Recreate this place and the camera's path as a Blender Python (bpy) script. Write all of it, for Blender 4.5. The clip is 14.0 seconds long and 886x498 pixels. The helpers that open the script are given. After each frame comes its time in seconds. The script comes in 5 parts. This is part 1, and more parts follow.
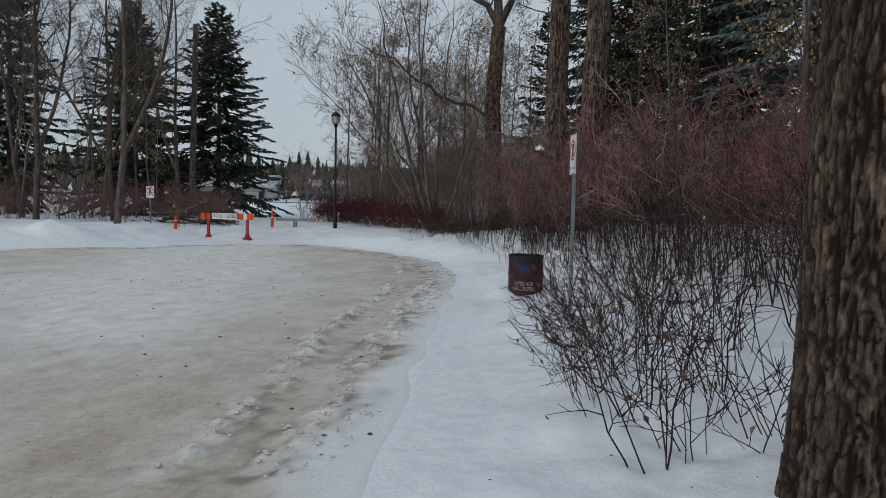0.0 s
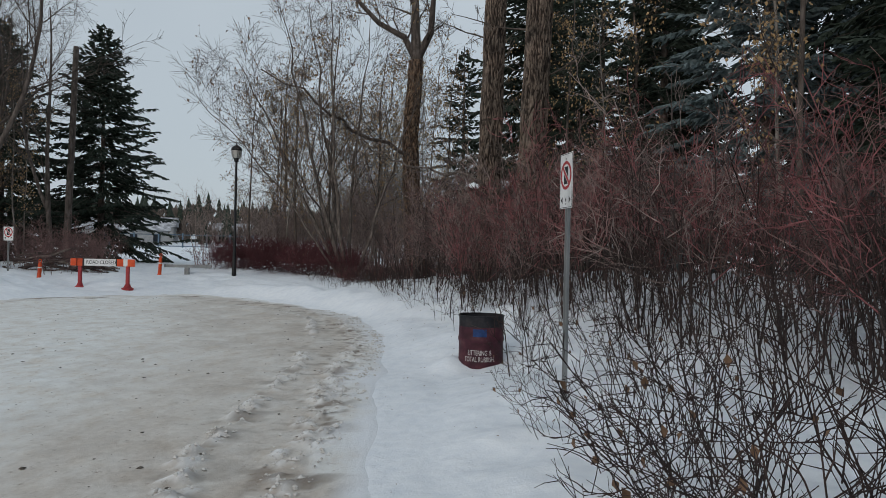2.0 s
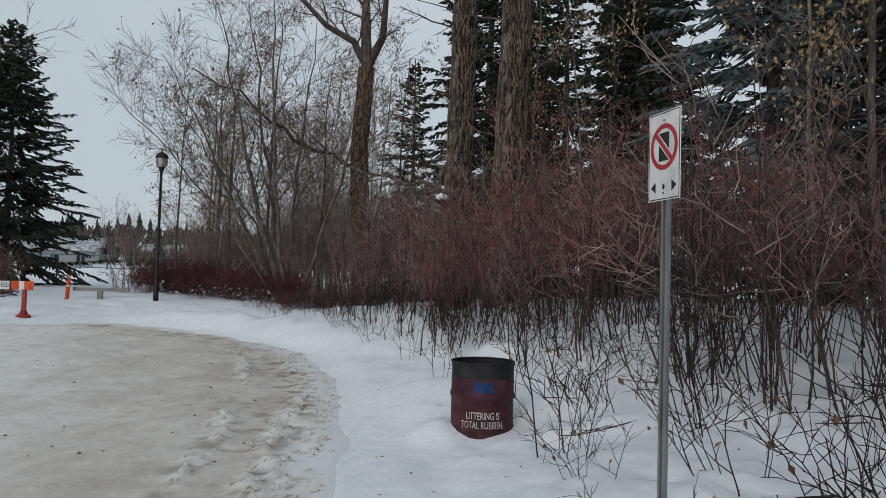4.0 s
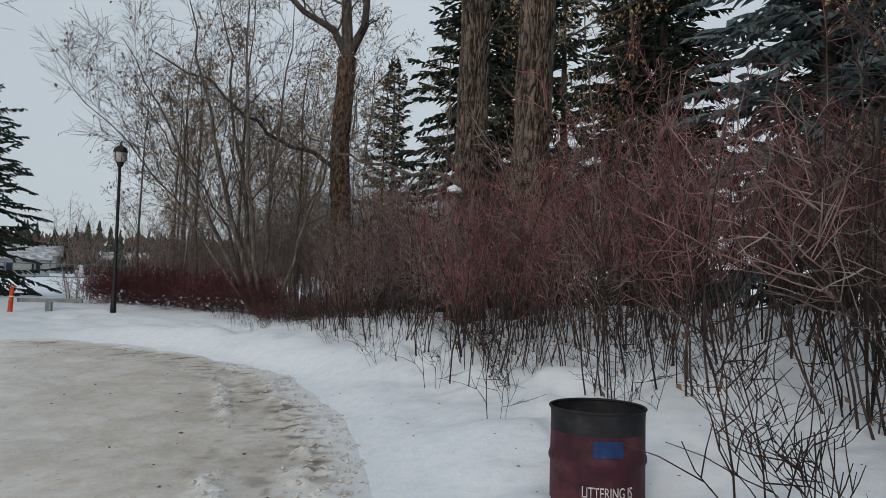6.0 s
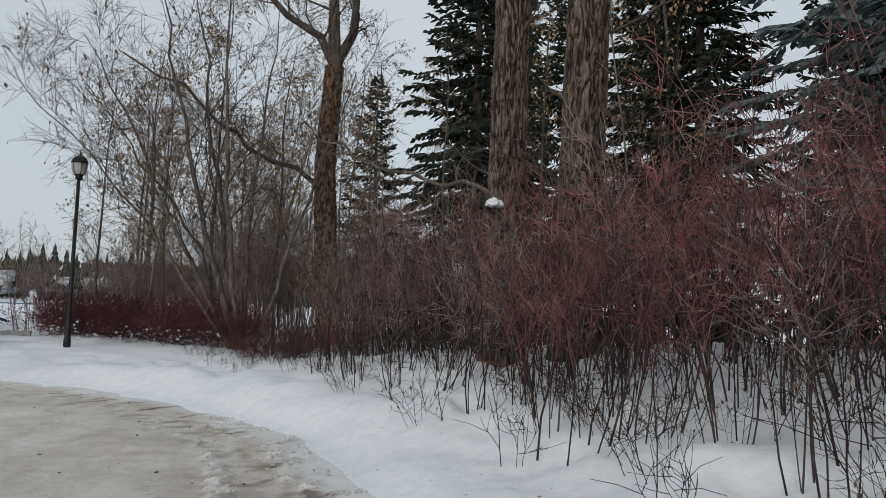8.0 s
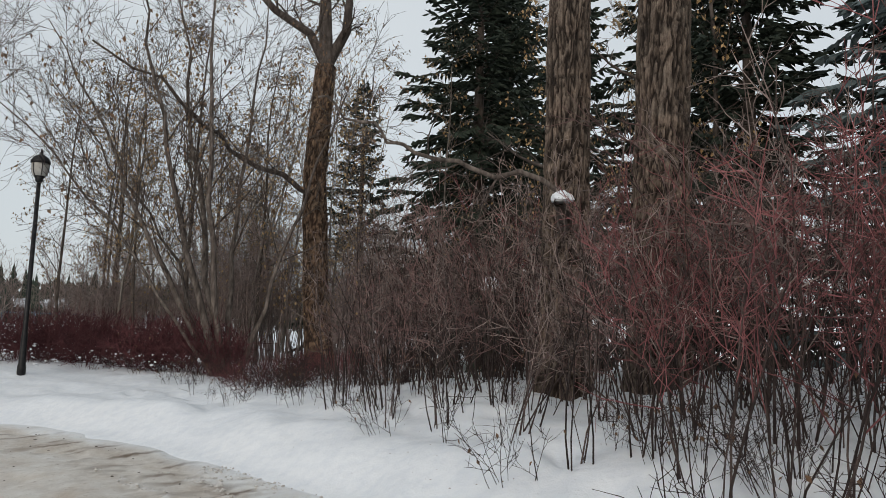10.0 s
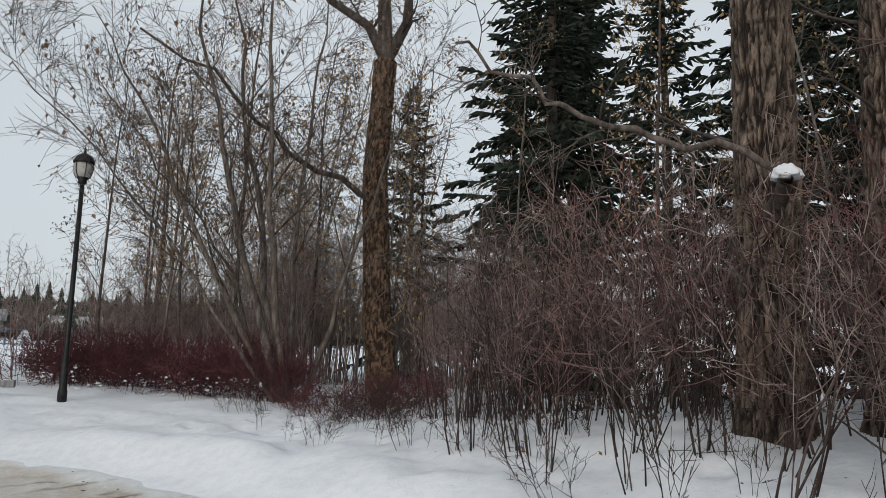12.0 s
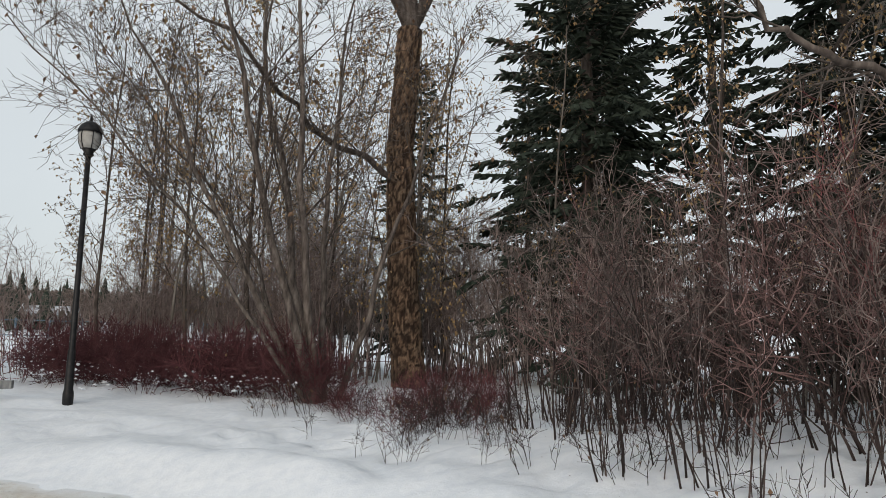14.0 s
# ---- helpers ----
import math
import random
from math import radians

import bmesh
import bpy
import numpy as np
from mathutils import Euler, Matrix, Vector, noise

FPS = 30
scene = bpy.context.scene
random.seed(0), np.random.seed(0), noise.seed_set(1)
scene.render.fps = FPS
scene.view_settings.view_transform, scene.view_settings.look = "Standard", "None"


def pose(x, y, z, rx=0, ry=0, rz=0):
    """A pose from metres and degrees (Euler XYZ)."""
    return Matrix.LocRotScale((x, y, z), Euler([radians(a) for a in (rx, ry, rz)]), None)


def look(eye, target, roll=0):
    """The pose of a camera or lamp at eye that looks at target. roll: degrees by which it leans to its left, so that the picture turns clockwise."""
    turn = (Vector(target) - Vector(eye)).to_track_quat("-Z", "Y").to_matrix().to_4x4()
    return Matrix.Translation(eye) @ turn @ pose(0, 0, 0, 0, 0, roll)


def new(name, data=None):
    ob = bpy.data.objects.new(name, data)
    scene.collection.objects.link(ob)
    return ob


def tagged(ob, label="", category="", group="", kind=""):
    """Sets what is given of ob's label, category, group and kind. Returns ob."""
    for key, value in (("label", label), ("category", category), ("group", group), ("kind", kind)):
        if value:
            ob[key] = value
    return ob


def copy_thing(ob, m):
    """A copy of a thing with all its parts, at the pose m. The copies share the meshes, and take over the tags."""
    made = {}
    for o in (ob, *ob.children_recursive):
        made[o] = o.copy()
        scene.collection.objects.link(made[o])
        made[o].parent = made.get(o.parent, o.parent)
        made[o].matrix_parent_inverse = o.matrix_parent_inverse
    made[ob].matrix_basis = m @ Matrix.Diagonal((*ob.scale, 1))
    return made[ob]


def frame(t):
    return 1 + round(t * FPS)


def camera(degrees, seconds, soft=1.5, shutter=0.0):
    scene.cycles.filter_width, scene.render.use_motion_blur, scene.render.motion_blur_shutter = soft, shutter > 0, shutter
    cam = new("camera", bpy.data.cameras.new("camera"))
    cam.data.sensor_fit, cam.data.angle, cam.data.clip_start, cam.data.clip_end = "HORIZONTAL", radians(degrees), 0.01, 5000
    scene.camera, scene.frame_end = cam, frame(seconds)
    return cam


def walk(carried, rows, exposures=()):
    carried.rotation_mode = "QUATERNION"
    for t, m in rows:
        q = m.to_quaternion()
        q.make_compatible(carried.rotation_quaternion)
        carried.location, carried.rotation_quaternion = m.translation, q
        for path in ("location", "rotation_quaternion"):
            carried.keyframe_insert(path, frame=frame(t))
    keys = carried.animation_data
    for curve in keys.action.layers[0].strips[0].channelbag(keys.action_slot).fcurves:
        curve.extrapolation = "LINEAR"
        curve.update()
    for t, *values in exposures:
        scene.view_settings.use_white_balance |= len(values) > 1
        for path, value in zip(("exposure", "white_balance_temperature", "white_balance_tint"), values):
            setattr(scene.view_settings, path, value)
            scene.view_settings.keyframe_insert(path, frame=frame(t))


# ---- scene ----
cam = camera(64.2, 14.0, soft=0.25)
EXPOSURES = [(0.0, -0.1, 6450, 10), (3.0, 0.02, 6550, 10), (8.0, 0.15, 6750, 11), (10.5, 0.32, 6950, 12), (12.0, 0.32, 6850, 12), (14.0, 0.42, 7000, 12)]
PATH = [
    (0, (2.06, 0.745, 1.499), (1.775, 2.721, 1.377), 1.1),
    (0.5, (1.834, 1.402, 1.514), (1.574, 3.382, 1.405), 1.1),
    (1, (1.752, 2.077, 1.524), (1.566, 4.067, 1.453), 1.1),
    (1.5, (1.561, 2.727, 1.514), (1.475, 4.725, 1.489), 1.3),
    (2, (1.369, 3.379, 1.508), (1.344, 5.379, 1.517), 1.2),
    (2.5, (1.22, 4.071, 1.486), (1.254, 6.07, 1.521), 1.3),
    (3, (1.066, 4.74, 1.465), (1.14, 6.738, 1.521), 1.4),
    (5.5, (0.559, 7.576, 1.46), (0.779, 9.561, 1.561), 1.5),
    (6, (0.296, 8.138, 1.427), (0.53, 10.122, 1.534), 1.3),
    (6.5, (0.109, 8.693, 1.473), (0.357, 10.674, 1.595), 1.4),
    (7, (-0.104, 9.236, 1.517), (0.164, 11.212, 1.671), 1.5),
    (7.5, (-0.278, 9.85, 1.495), (0.026, 11.819, 1.668), 1.4),
    (8, (-0.454, 10.425, 1.521), (-0.124, 12.389, 1.704), 1.4),
    (10.5, (-1.22, 13.078, 1.482), (-0.796, 15.015, 1.74), 1.1),
    (11, (-1.375, 13.67, 1.524), (-0.943, 15.604, 1.792), 1.0),
    (11.5, (-1.631, 14.288, 1.551), (-1.192, 16.219, 1.834), 1.1),
    (12, (-1.942, 14.76, 1.538), (-1.606, 16.71, 1.827), 1.1),
    (12.5, (-2.137, 15.233, 1.479), (-1.837, 17.188, 1.773), 1.6),
    (13, (-2.38, 15.67, 1.487), (-1.827, 17.568, 1.79), 1.3),
    (13.5, (-2.658, 16.132, 1.52), (-2.078, 18.022, 1.821), 0.9),
    (14, (-3.027, 16.499, 1.616), (-2.629, 18.442, 1.876), 1.0),
]
walk(cam, [(t, look(eye, target, roll)) for t, eye, target, roll in PATH], EXPOSURES)

# ---- world and light: a flat overcast winter sky with a faint, wide sun ----
SUN_EL, SUN_AZ = 16.0, 215.0
world = bpy.data.worlds.new("world")
scene.world = world
world.use_nodes = True
wn, wl = world.node_tree.nodes, world.node_tree.links
sky = wn.new("ShaderNodeTexSky")
sky.sky_type, sky.sun_disc = "NISHITA", False
sky.sun_elevation, sky.sun_rotation = radians(SUN_EL), radians(SUN_AZ)
sky.air_density, sky.dust_density = 1.0, 2.0
cloud_noise = wn.new("ShaderNodeTexNoise")
cloud_noise.inputs["Scale"].default_value, cloud_noise.inputs["Detail"].default_value = 1.6, 5.0
cloud_ramp = wn.new("ShaderNodeValToRGB")
cloud_ramp.color_ramp.elements[0].position, cloud_ramp.color_ramp.elements[0].color = 0.3, (5.45, 6.32, 7.05, 1)
cloud_ramp.color_ramp.elements[1].position, cloud_ramp.color_ramp.elements[1].color = 0.75, (6.75, 7.55, 8.2, 1)
veil = wn.new("ShaderNodeMix")
veil.data_type = "RGBA"
veil.inputs["Factor"].default_value = 0.86
wl.new(cloud_noise.outputs["Fac"], cloud_ramp.inputs["Fac"])
wl.new(sky.outputs["Color"], veil.inputs[6])
wl.new(cloud_ramp.outputs["Color"], veil.inputs[7])
wl.new(veil.outputs[2], wn["Background"].inputs["Color"])
wn["Background"].inputs["Strength"].default_value = 0.085

sun = new("sun", bpy.data.lights.new("sun", "SUN"))
sun.data.energy, sun.data.angle, sun.data.color = 0.8, radians(25), (1.0, 0.93, 0.85)
sun.matrix_world = look((-20, -30, 18), (0, 10, 0))


# ---- materials ----
def material(name, rough=0.8):
    m = bpy.data.materials.new(name)
    m.use_nodes = True
    b = m.node_tree.nodes["Principled BSDF"]
    b.inputs["Roughness"].default_value = rough
    b.inputs["Specular IOR Level"].default_value = 0.25
    return m, m.node_tree.nodes, m.node_tree.links, b


def coords(n, l, scale=(1, 1, 1), kind="Object"):
    tc, mp = n.new("ShaderNodeTexCoord"), n.new("ShaderNodeMapping")
    mp.inputs["Scale"].default_value = scale
    l.new(tc.outputs[kind], mp.inputs["Vector"])
    return mp.outputs["Vector"]


def noise_node(n, l, vec, scale, detail=4.0, rough=0.55):
    t = n.new("ShaderNodeTexNoise")
    t.inputs["Scale"].default_value, t.inputs["Detail"].default_value, t.inputs["Roughness"].default_value = scale, detail, rough
    l.new(vec, t.inputs["Vector"])
    return t.outputs["Fac"]


def ramp(n, l, fac, stops):
    r = n.new("ShaderNodeValToRGB")
    e = r.color_ramp.elements
    while len(e) < len(stops):
        e.new(0.5)
    for k, (p, c) in enumerate(stops):
        e[k].position, e[k].color = p, (*c, 1)
    l.new(fac, r.inputs["Fac"])
    return r.outputs["Color"]


def mix(n, l, fac, a, b, mode="MIX"):
    m = n.new("ShaderNodeMix")
    m.data_type, m.blend_type = "RGBA", mode
    for sock, v in ((m.inputs["Factor"], fac), (m.inputs[6], a), (m.inputs[7], b)):
        if isinstance(v, (int, float)):
            sock.default_value = v
        elif isinstance(v, tuple):
            sock.default_value = (*v, 1)
        else:
            l.new(v, sock)
    return m.outputs[2]


def bump(n, l, b, height, strength=0.5, dist=0.02):
    k = n.new("ShaderNodeBump")
    k.inputs["Strength"].default_value, k.inputs["Distance"].default_value = strength, dist
    l.new(height, k.inputs["Height"])
    l.new(k.outputs["Normal"], b.inputs["Normal"])


def varied(name, dark, mid, light, scale=6.0, stretch=(1, 1, 1), rough=0.8, relief=0.4, dist=0.01, metal=0.0, spread=0.25):
    """A surface of three tones with fine grain, large stains and a slight change from thing to thing."""
    m, n, l, b = material(name, rough)
    b.inputs["Metallic"].default_value = metal
    v = coords(n, l, stretch)
    fine, large = noise_node(n, l, v, scale, 6), noise_node(n, l, v, scale * 0.17, 3)
    base = ramp(n, l, fine, [(0.3, dark), (0.5, mid), (0.72, light)])
    base = mix(n, l, large, base, mix(n, l, 1.0, base, (0.7, 0.7, 0.72), "MULTIPLY"))
    info = n.new("ShaderNodeObjectInfo")
    hue = n.new("ShaderNodeHueSaturation")
    span = n.new("ShaderNodeMapRange")
    span.inputs["To Min"].default_value, span.inputs["To Max"].default_value = 1 - spread, 1 + spread
    l.new(info.outputs["Random"], span.inputs["Value"])
    l.new(span.outputs["Result"], hue.inputs["Value"])
    l.new(base, hue.inputs["Color"])
    l.new(hue.outputs["Color"], b.inputs["Base Color"])
    bump(n, l, b, fine, relief, dist)
    return m


def snow_material():
    m, n, l, b = material("snow", 0.75)
    v = coords(n, l)
    fine, mid, large = noise_node(n, l, v, 60, 3), noise_node(n, l, v, 7, 5), noise_node(n, l, v, 0.6, 3)
    col = ramp(n, l, mid, [(0.25, (0.75, 0.78, 0.82)), (0.6, (0.84, 0.86, 0.88))])
    col = mix(n, l, large, col, mix(n, l, 1.0, col, (0.94, 0.96, 0.99), "MULTIPLY"))
    specks = ramp(n, l, noise_node(n, l, v, 23, 5, 0.7), [(0.70, (1, 1, 1)), (0.78, (0.55, 0.48, 0.42))])
    col = mix(n, l, 0.5, col, specks, "MULTIPLY")
    l.new(col, b.inputs["Base Color"])
    add = n.new("ShaderNodeMath")
    add.operation = "MULTIPLY_ADD"
    add.inputs[1].default_value = 0.25
    l.new(fine, add.inputs[0])
    l.new(mid, add.inputs[2])
    bump(n, l, b, add.outputs[0], 0.5, 0.03)
    b.inputs["Subsurface Weight"].default_value = 0.0
    return m


def road_material():
    """Packed snow: grey-beige grit, pale icy sheets stretched along the drive, clean crumbs where the attribute says."""
    m, n, l, b = material("packed_snow", 0.7)
    v = coords(n, l)
    turn = n.new("ShaderNodeMapping")
    turn.inputs["Rotation"].default_value, turn.inputs["Scale"].default_value = (0, 0, radians(24)), (1.0, 0.55, 1)
    l.new(v, turn.inputs["Vector"])
    sv = turn.outputs["Vector"]
    grit = noise_node(n, l, v, 14, 9, 0.78)
    brown = ramp(n, l, grit, [(0.25, (0.29, 0.23, 0.18)), (0.5, (0.43, 0.355, 0.29)), (0.72, (0.58, 0.505, 0.43))])
    sandy = ramp(n, l, grit, [(0.25, (0.48, 0.42, 0.35)), (0.5, (0.62, 0.56, 0.495)), (0.72, (0.74, 0.695, 0.64))])
    col = mix(n, l, ramp(n, l, noise_node(n, l, sv, 1.1, 7, 0.65), [(0.36, (0, 0, 0)), (0.62, (1, 1, 1))]), brown, sandy)
    ice = ramp(n, l, noise_node(n, l, sv, 0.55, 7, 0.65), [(0.46, (0, 0, 0)), (0.64, (1, 1, 1))])
    pale = ramp(n, l, noise_node(n, l, sv, 4, 7, 0.7), [(0.3, (0.64, 0.58, 0.51)), (0.48, (0.76, 0.75, 0.72)), (0.65, (0.83, 0.84, 0.83))])
    at = n.new("ShaderNodeAttribute")
    at.attribute_name = "icy"
    amount = n.new("ShaderNodeMath")
    amount.operation, amount.use_clamp = "MULTIPLY_ADD", True
    l.new(ice, amount.inputs[0])
    amount.inputs[1].default_value = 0.28
    l.new(at.outputs["Fac"], amount.inputs[2])
    col = mix(n, l, amount.outputs[0], col, pale)
    crumbs = n.new("ShaderNodeAttribute")
    crumbs.attribute_name = "crumbs"
    col = mix(n, l, crumbs.outputs["Fac"], col, (0.82, 0.81, 0.80))
    dark = ramp(n, l, noise_node(n, l, v, 12, 9, 0.75), [(0.58, (1, 1, 1)), (0.70, (0.36, 0.29, 0.24))])
    col = mix(n, l, 0.75, col, dark, "MULTIPLY")
    # dark brown: dirt, and the far rim's undercut shadow put into the colour
    soil_shade = n.new("ShaderNodeAttribute")
    soil_shade.attribute_name = "soil_shade"
    col = mix(n, l, soil_shade.outputs["Fac"], col, (0.17, 0.125, 0.09))
    rim = n.new("ShaderNodeAttribute")
    rim.attribute_name = "snowy"
    col = mix(n, l, rim.outputs["Fac"], col, (0.81, 0.83, 0.86))
    l.new(col, b.inputs["Base Color"])
    bump(n, l, b, noise_node(n, l, v, 18, 9, 0.75), 0.5, 0.02)
    return m


def bark_material(name, furrow, plate, worn, scale=1.0):
    m, n, l, b = material(name, 0.9)
    v = coords(n, l, (7 * scale, 7 * scale, 0.9 * scale))
    lines = noise_node(n, l, v, 2.2, 5, 0.6)
    off = n.new("ShaderNodeMath")
    off.operation = "SUBTRACT"
    l.new(lines, off.inputs[0])
    off.inputs[1].default_value = 0.5
    size = n.new("ShaderNodeMath")
    size.operation = "ABSOLUTE"
    l.new(off.outputs[0], size.inputs[0])
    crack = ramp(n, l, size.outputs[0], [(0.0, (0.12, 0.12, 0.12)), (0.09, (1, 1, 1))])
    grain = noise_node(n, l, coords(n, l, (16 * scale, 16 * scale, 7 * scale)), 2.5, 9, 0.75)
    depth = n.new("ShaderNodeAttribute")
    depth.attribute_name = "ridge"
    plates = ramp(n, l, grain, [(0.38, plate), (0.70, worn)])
    # colour follows the relief's depth: near black in furrows, paler on plates
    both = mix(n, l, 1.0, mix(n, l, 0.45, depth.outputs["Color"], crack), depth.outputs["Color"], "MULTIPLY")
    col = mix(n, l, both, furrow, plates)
    blotch = ramp(n, l, noise_node(n, l, coords(n, l), 2.3, 5), [(0.35, (0.75, 0.76, 0.74)), (0.65, (1.1, 1.02, 0.95))])
    l.new(mix(n, l, 1.0, col, blotch, "MULTIPLY"), b.inputs["Base Color"])
    bump(n, l, b, mix(n, l, 0.5, crack, grain), 0.8, 0.025)
    return m


SNOW, ROAD = snow_material(), road_material()
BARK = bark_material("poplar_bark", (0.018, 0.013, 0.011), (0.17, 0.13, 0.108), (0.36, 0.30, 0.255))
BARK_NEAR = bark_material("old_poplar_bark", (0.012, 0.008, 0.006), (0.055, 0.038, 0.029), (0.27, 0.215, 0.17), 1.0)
LIMB = varied("grey_brown_bark", (0.045, 0.036, 0.03), (0.105, 0.084, 0.071), (0.19, 0.16, 0.14), 9, (1, 1, 0.3))
STEM_BARK = varied("smooth_grey_brown_bark", (0.05, 0.04, 0.034), (0.135, 0.11, 0.095), (0.26, 0.22, 0.19), 14, (1, 1, 0.25), relief=0.7)
PALE_LIMB = varied("pale_grey_bark", (0.10, 0.085, 0.07), (0.20, 0.175, 0.15), (0.33, 0.30, 0.27), 8, (1, 1, 0.3))
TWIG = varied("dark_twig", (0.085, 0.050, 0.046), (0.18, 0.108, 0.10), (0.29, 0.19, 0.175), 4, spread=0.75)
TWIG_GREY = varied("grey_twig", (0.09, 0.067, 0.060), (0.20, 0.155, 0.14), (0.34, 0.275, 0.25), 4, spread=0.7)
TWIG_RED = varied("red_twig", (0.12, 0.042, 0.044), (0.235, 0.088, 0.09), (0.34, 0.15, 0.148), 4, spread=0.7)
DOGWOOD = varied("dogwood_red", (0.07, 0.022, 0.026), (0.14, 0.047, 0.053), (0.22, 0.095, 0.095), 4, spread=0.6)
# stem bark with the shade low in the thicket put into its colour
SHADE_DARK_STEM = varied("shade_dark_stem", (0.03, 0.021, 0.019), (0.062, 0.044, 0.040), (0.12, 0.09, 0.08), 7, (1, 1, 0.4), spread=0.5)
BARK_TAN = bark_material("flaking_tan_bark", (0.035, 0.022, 0.016), (0.21, 0.135, 0.09), (0.40, 0.29, 0.21))
BARE_WOOD = varied("worn_inner_bark", (0.10, 0.065, 0.04), (0.24, 0.165, 0.105), (0.38, 0.28, 0.19), 16, (1, 1, 0.35), relief=1.0, dist=0.02)
TWIG_BUD = varied("blackish_twig", (0.022, 0.014, 0.013), (0.042, 0.027, 0.024), (0.08, 0.055, 0.048), 4)
NEEDLES = varied("spruce_needles", (0.018, 0.028, 0.019), (0.034, 0.048, 0.034), (0.06, 0.075, 0.056), 12, relief=0.6)
NEEDLES_BLUE = varied("blue_spruce_needles", (0.055, 0.08, 0.082), (0.105, 0.14, 0.145), (0.18, 0.22, 0.225), 12, relief=0.6)
LEAF_TAN = varied("dry_tan_leaf", (0.22, 0.135, 0.06), (0.40, 0.27, 0.135), (0.52, 0.38, 0.22), 3, spread=0.3)
LEAF_BROWN = varied("dry_brown_leaf", (0.11, 0.065, 0.04), (0.22, 0.135, 0.085), (0.33, 0.22, 0.14), 3, spread=0.35)
DRUM_RED = varied("rusty_maroon_paint", (0.03, 0.009, 0.014), (0.062, 0.016, 0.026), (0.11, 0.04, 0.046), 7, rough=0.6, relief=0.5, dist=0.006)
DRUM_DARK = varied("dark_steel", (0.009, 0.009, 0.011), (0.018, 0.018, 0.022), (0.038, 0.036, 0.038), 9, rough=0.6)
DRUM_BLUE = varied("faded_blue_paint", (0.012, 0.035, 0.11), (0.018, 0.055, 0.18), (0.035, 0.08, 0.23), 14, rough=0.6)
LETTER = varied("chipped_white_paint", (0.30, 0.27, 0.26), (0.58, 0.55, 0.54), (0.70, 0.68, 0.67), 30, rough=0.7)
GALV = varied("galvanised_steel", (0.17, 0.18, 0.18), (0.28, 0.29, 0.29), (0.40, 0.41, 0.40), 14, (1, 1, 0.2), rough=0.45, metal=0.6, relief=0.15)
WHITE = varied("weathered_white_sheet", (0.58, 0.58, 0.57), (0.74, 0.74, 0.73), (0.80, 0.80, 0.79), 8, rough=0.5, relief=0.1, spread=0.05)
RED = varied("sign_red", (0.36, 0.03, 0.035), (0.46, 0.045, 0.05), (0.50, 0.07, 0.07), 10, rough=0.5, relief=0.1, spread=0.05)
BLACK = varied("sign_black", (0.012, 0.012, 0.013), (0.02, 0.02, 0.022), (0.04, 0.04, 0.042), 10, rough=0.5, relief=0.1, spread=0.05)
ORANGE = varied("safety_orange_plastic", (0.46, 0.05, 0.012), (0.62, 0.075, 0.018), (0.70, 0.11, 0.035), 6, rough=0.55, relief=0.15, spread=0.08)
POST_RED = varied("dull_red_post", (0.25, 0.025, 0.03), (0.38, 0.04, 0.045), (0.45, 0.075, 0.07), 6, rough=0.55, relief=0.2, spread=0.08)
IRON = varied("black_painted_iron", (0.008, 0.008, 0.009), (0.014, 0.014, 0.015), (0.028, 0.027, 0.027), 12, rough=0.45, relief=0.15)
FROST = varied("frosted_globe", (0.30, 0.29, 0.27), (0.42, 0.41, 0.38), (0.52, 0.51, 0.48), 6, rough=0.35, relief=0.05)
DIRTY_SNOW = varied("dirty_snow_lump", (0.46, 0.42, 0.37), (0.68, 0.65, 0.61), (0.80, 0.79, 0.77), 14)
CLOD = varied("frozen_dirt", (0.05, 0.042, 0.035), (0.12, 0.10, 0.08), (0.24, 0.21, 0.18), 20)
SIDING = varied("pale_siding", (0.28, 0.29, 0.30), (0.38, 0.39, 0.39), (0.48, 0.48, 0.47), 2, relief=0.1)
ROOF = varied("snow_dusted_shingle", (0.16, 0.16, 0.17), (0.34, 0.35, 0.37), (0.66, 0.68, 0.70), 1.4, relief=0.2)
GLASS_DARK = varied("dark_window", (0.02, 0.025, 0.03), (0.035, 0.04, 0.05), (0.06, 0.07, 0.08), 1, rough=0.1, relief=0.0)
FENCE = varied("blue_grey_fence_paint", (0.06, 0.10, 0.14), (0.10, 0.15, 0.20), (0.16, 0.21, 0.25), 4, relief=0.1)


# ---- mesh helpers ----
def mesh_of(name, verts, faces, mat=None, smooth=True):
    """A mesh from arrays: faces is an (n, 3) or (n, 4) array."""
    verts, faces = np.asarray(verts, np.float32), np.asarray(faces, np.int32)
    me = bpy.data.meshes.new(name)
    n, k = faces.shape
    me.vertices.add(len(verts))
    me.vertices.foreach_set("co", verts.ravel())
    me.loops.add(n * k)
    me.loops.foreach_set("vertex_index", faces.ravel())
    me.polygons.add(n)
    me.polygons.foreach_set("loop_start", np.arange(0, n * k, k, dtype=np.int32))
    me.polygons.foreach_set("loop_total", np.full(n, k, np.int32))
    me.polygons.foreach_set("use_smooth", np.full(n, smooth))
    if mat:
        me.materials.append(mat)
    me.update(calc_edges=True)
    return me


def child(name, me, parent, label=""):
    ob = new(name, me)
    ob.parent = parent
    return tagged(ob, label)


def part(name, bm, mat, parent, label="", smooth=False):
    me = bpy.data.meshes.new(name)
    bmesh.ops.recalc_face_normals(bm, faces=bm.faces)
    bm.to_mesh(me)
    bm.free()
    me.materials.append(mat)
    if smooth:
        for p in me.polygons:
            p.use_smooth = True
    return child(name, me, parent, label) if parent else new(name, me)


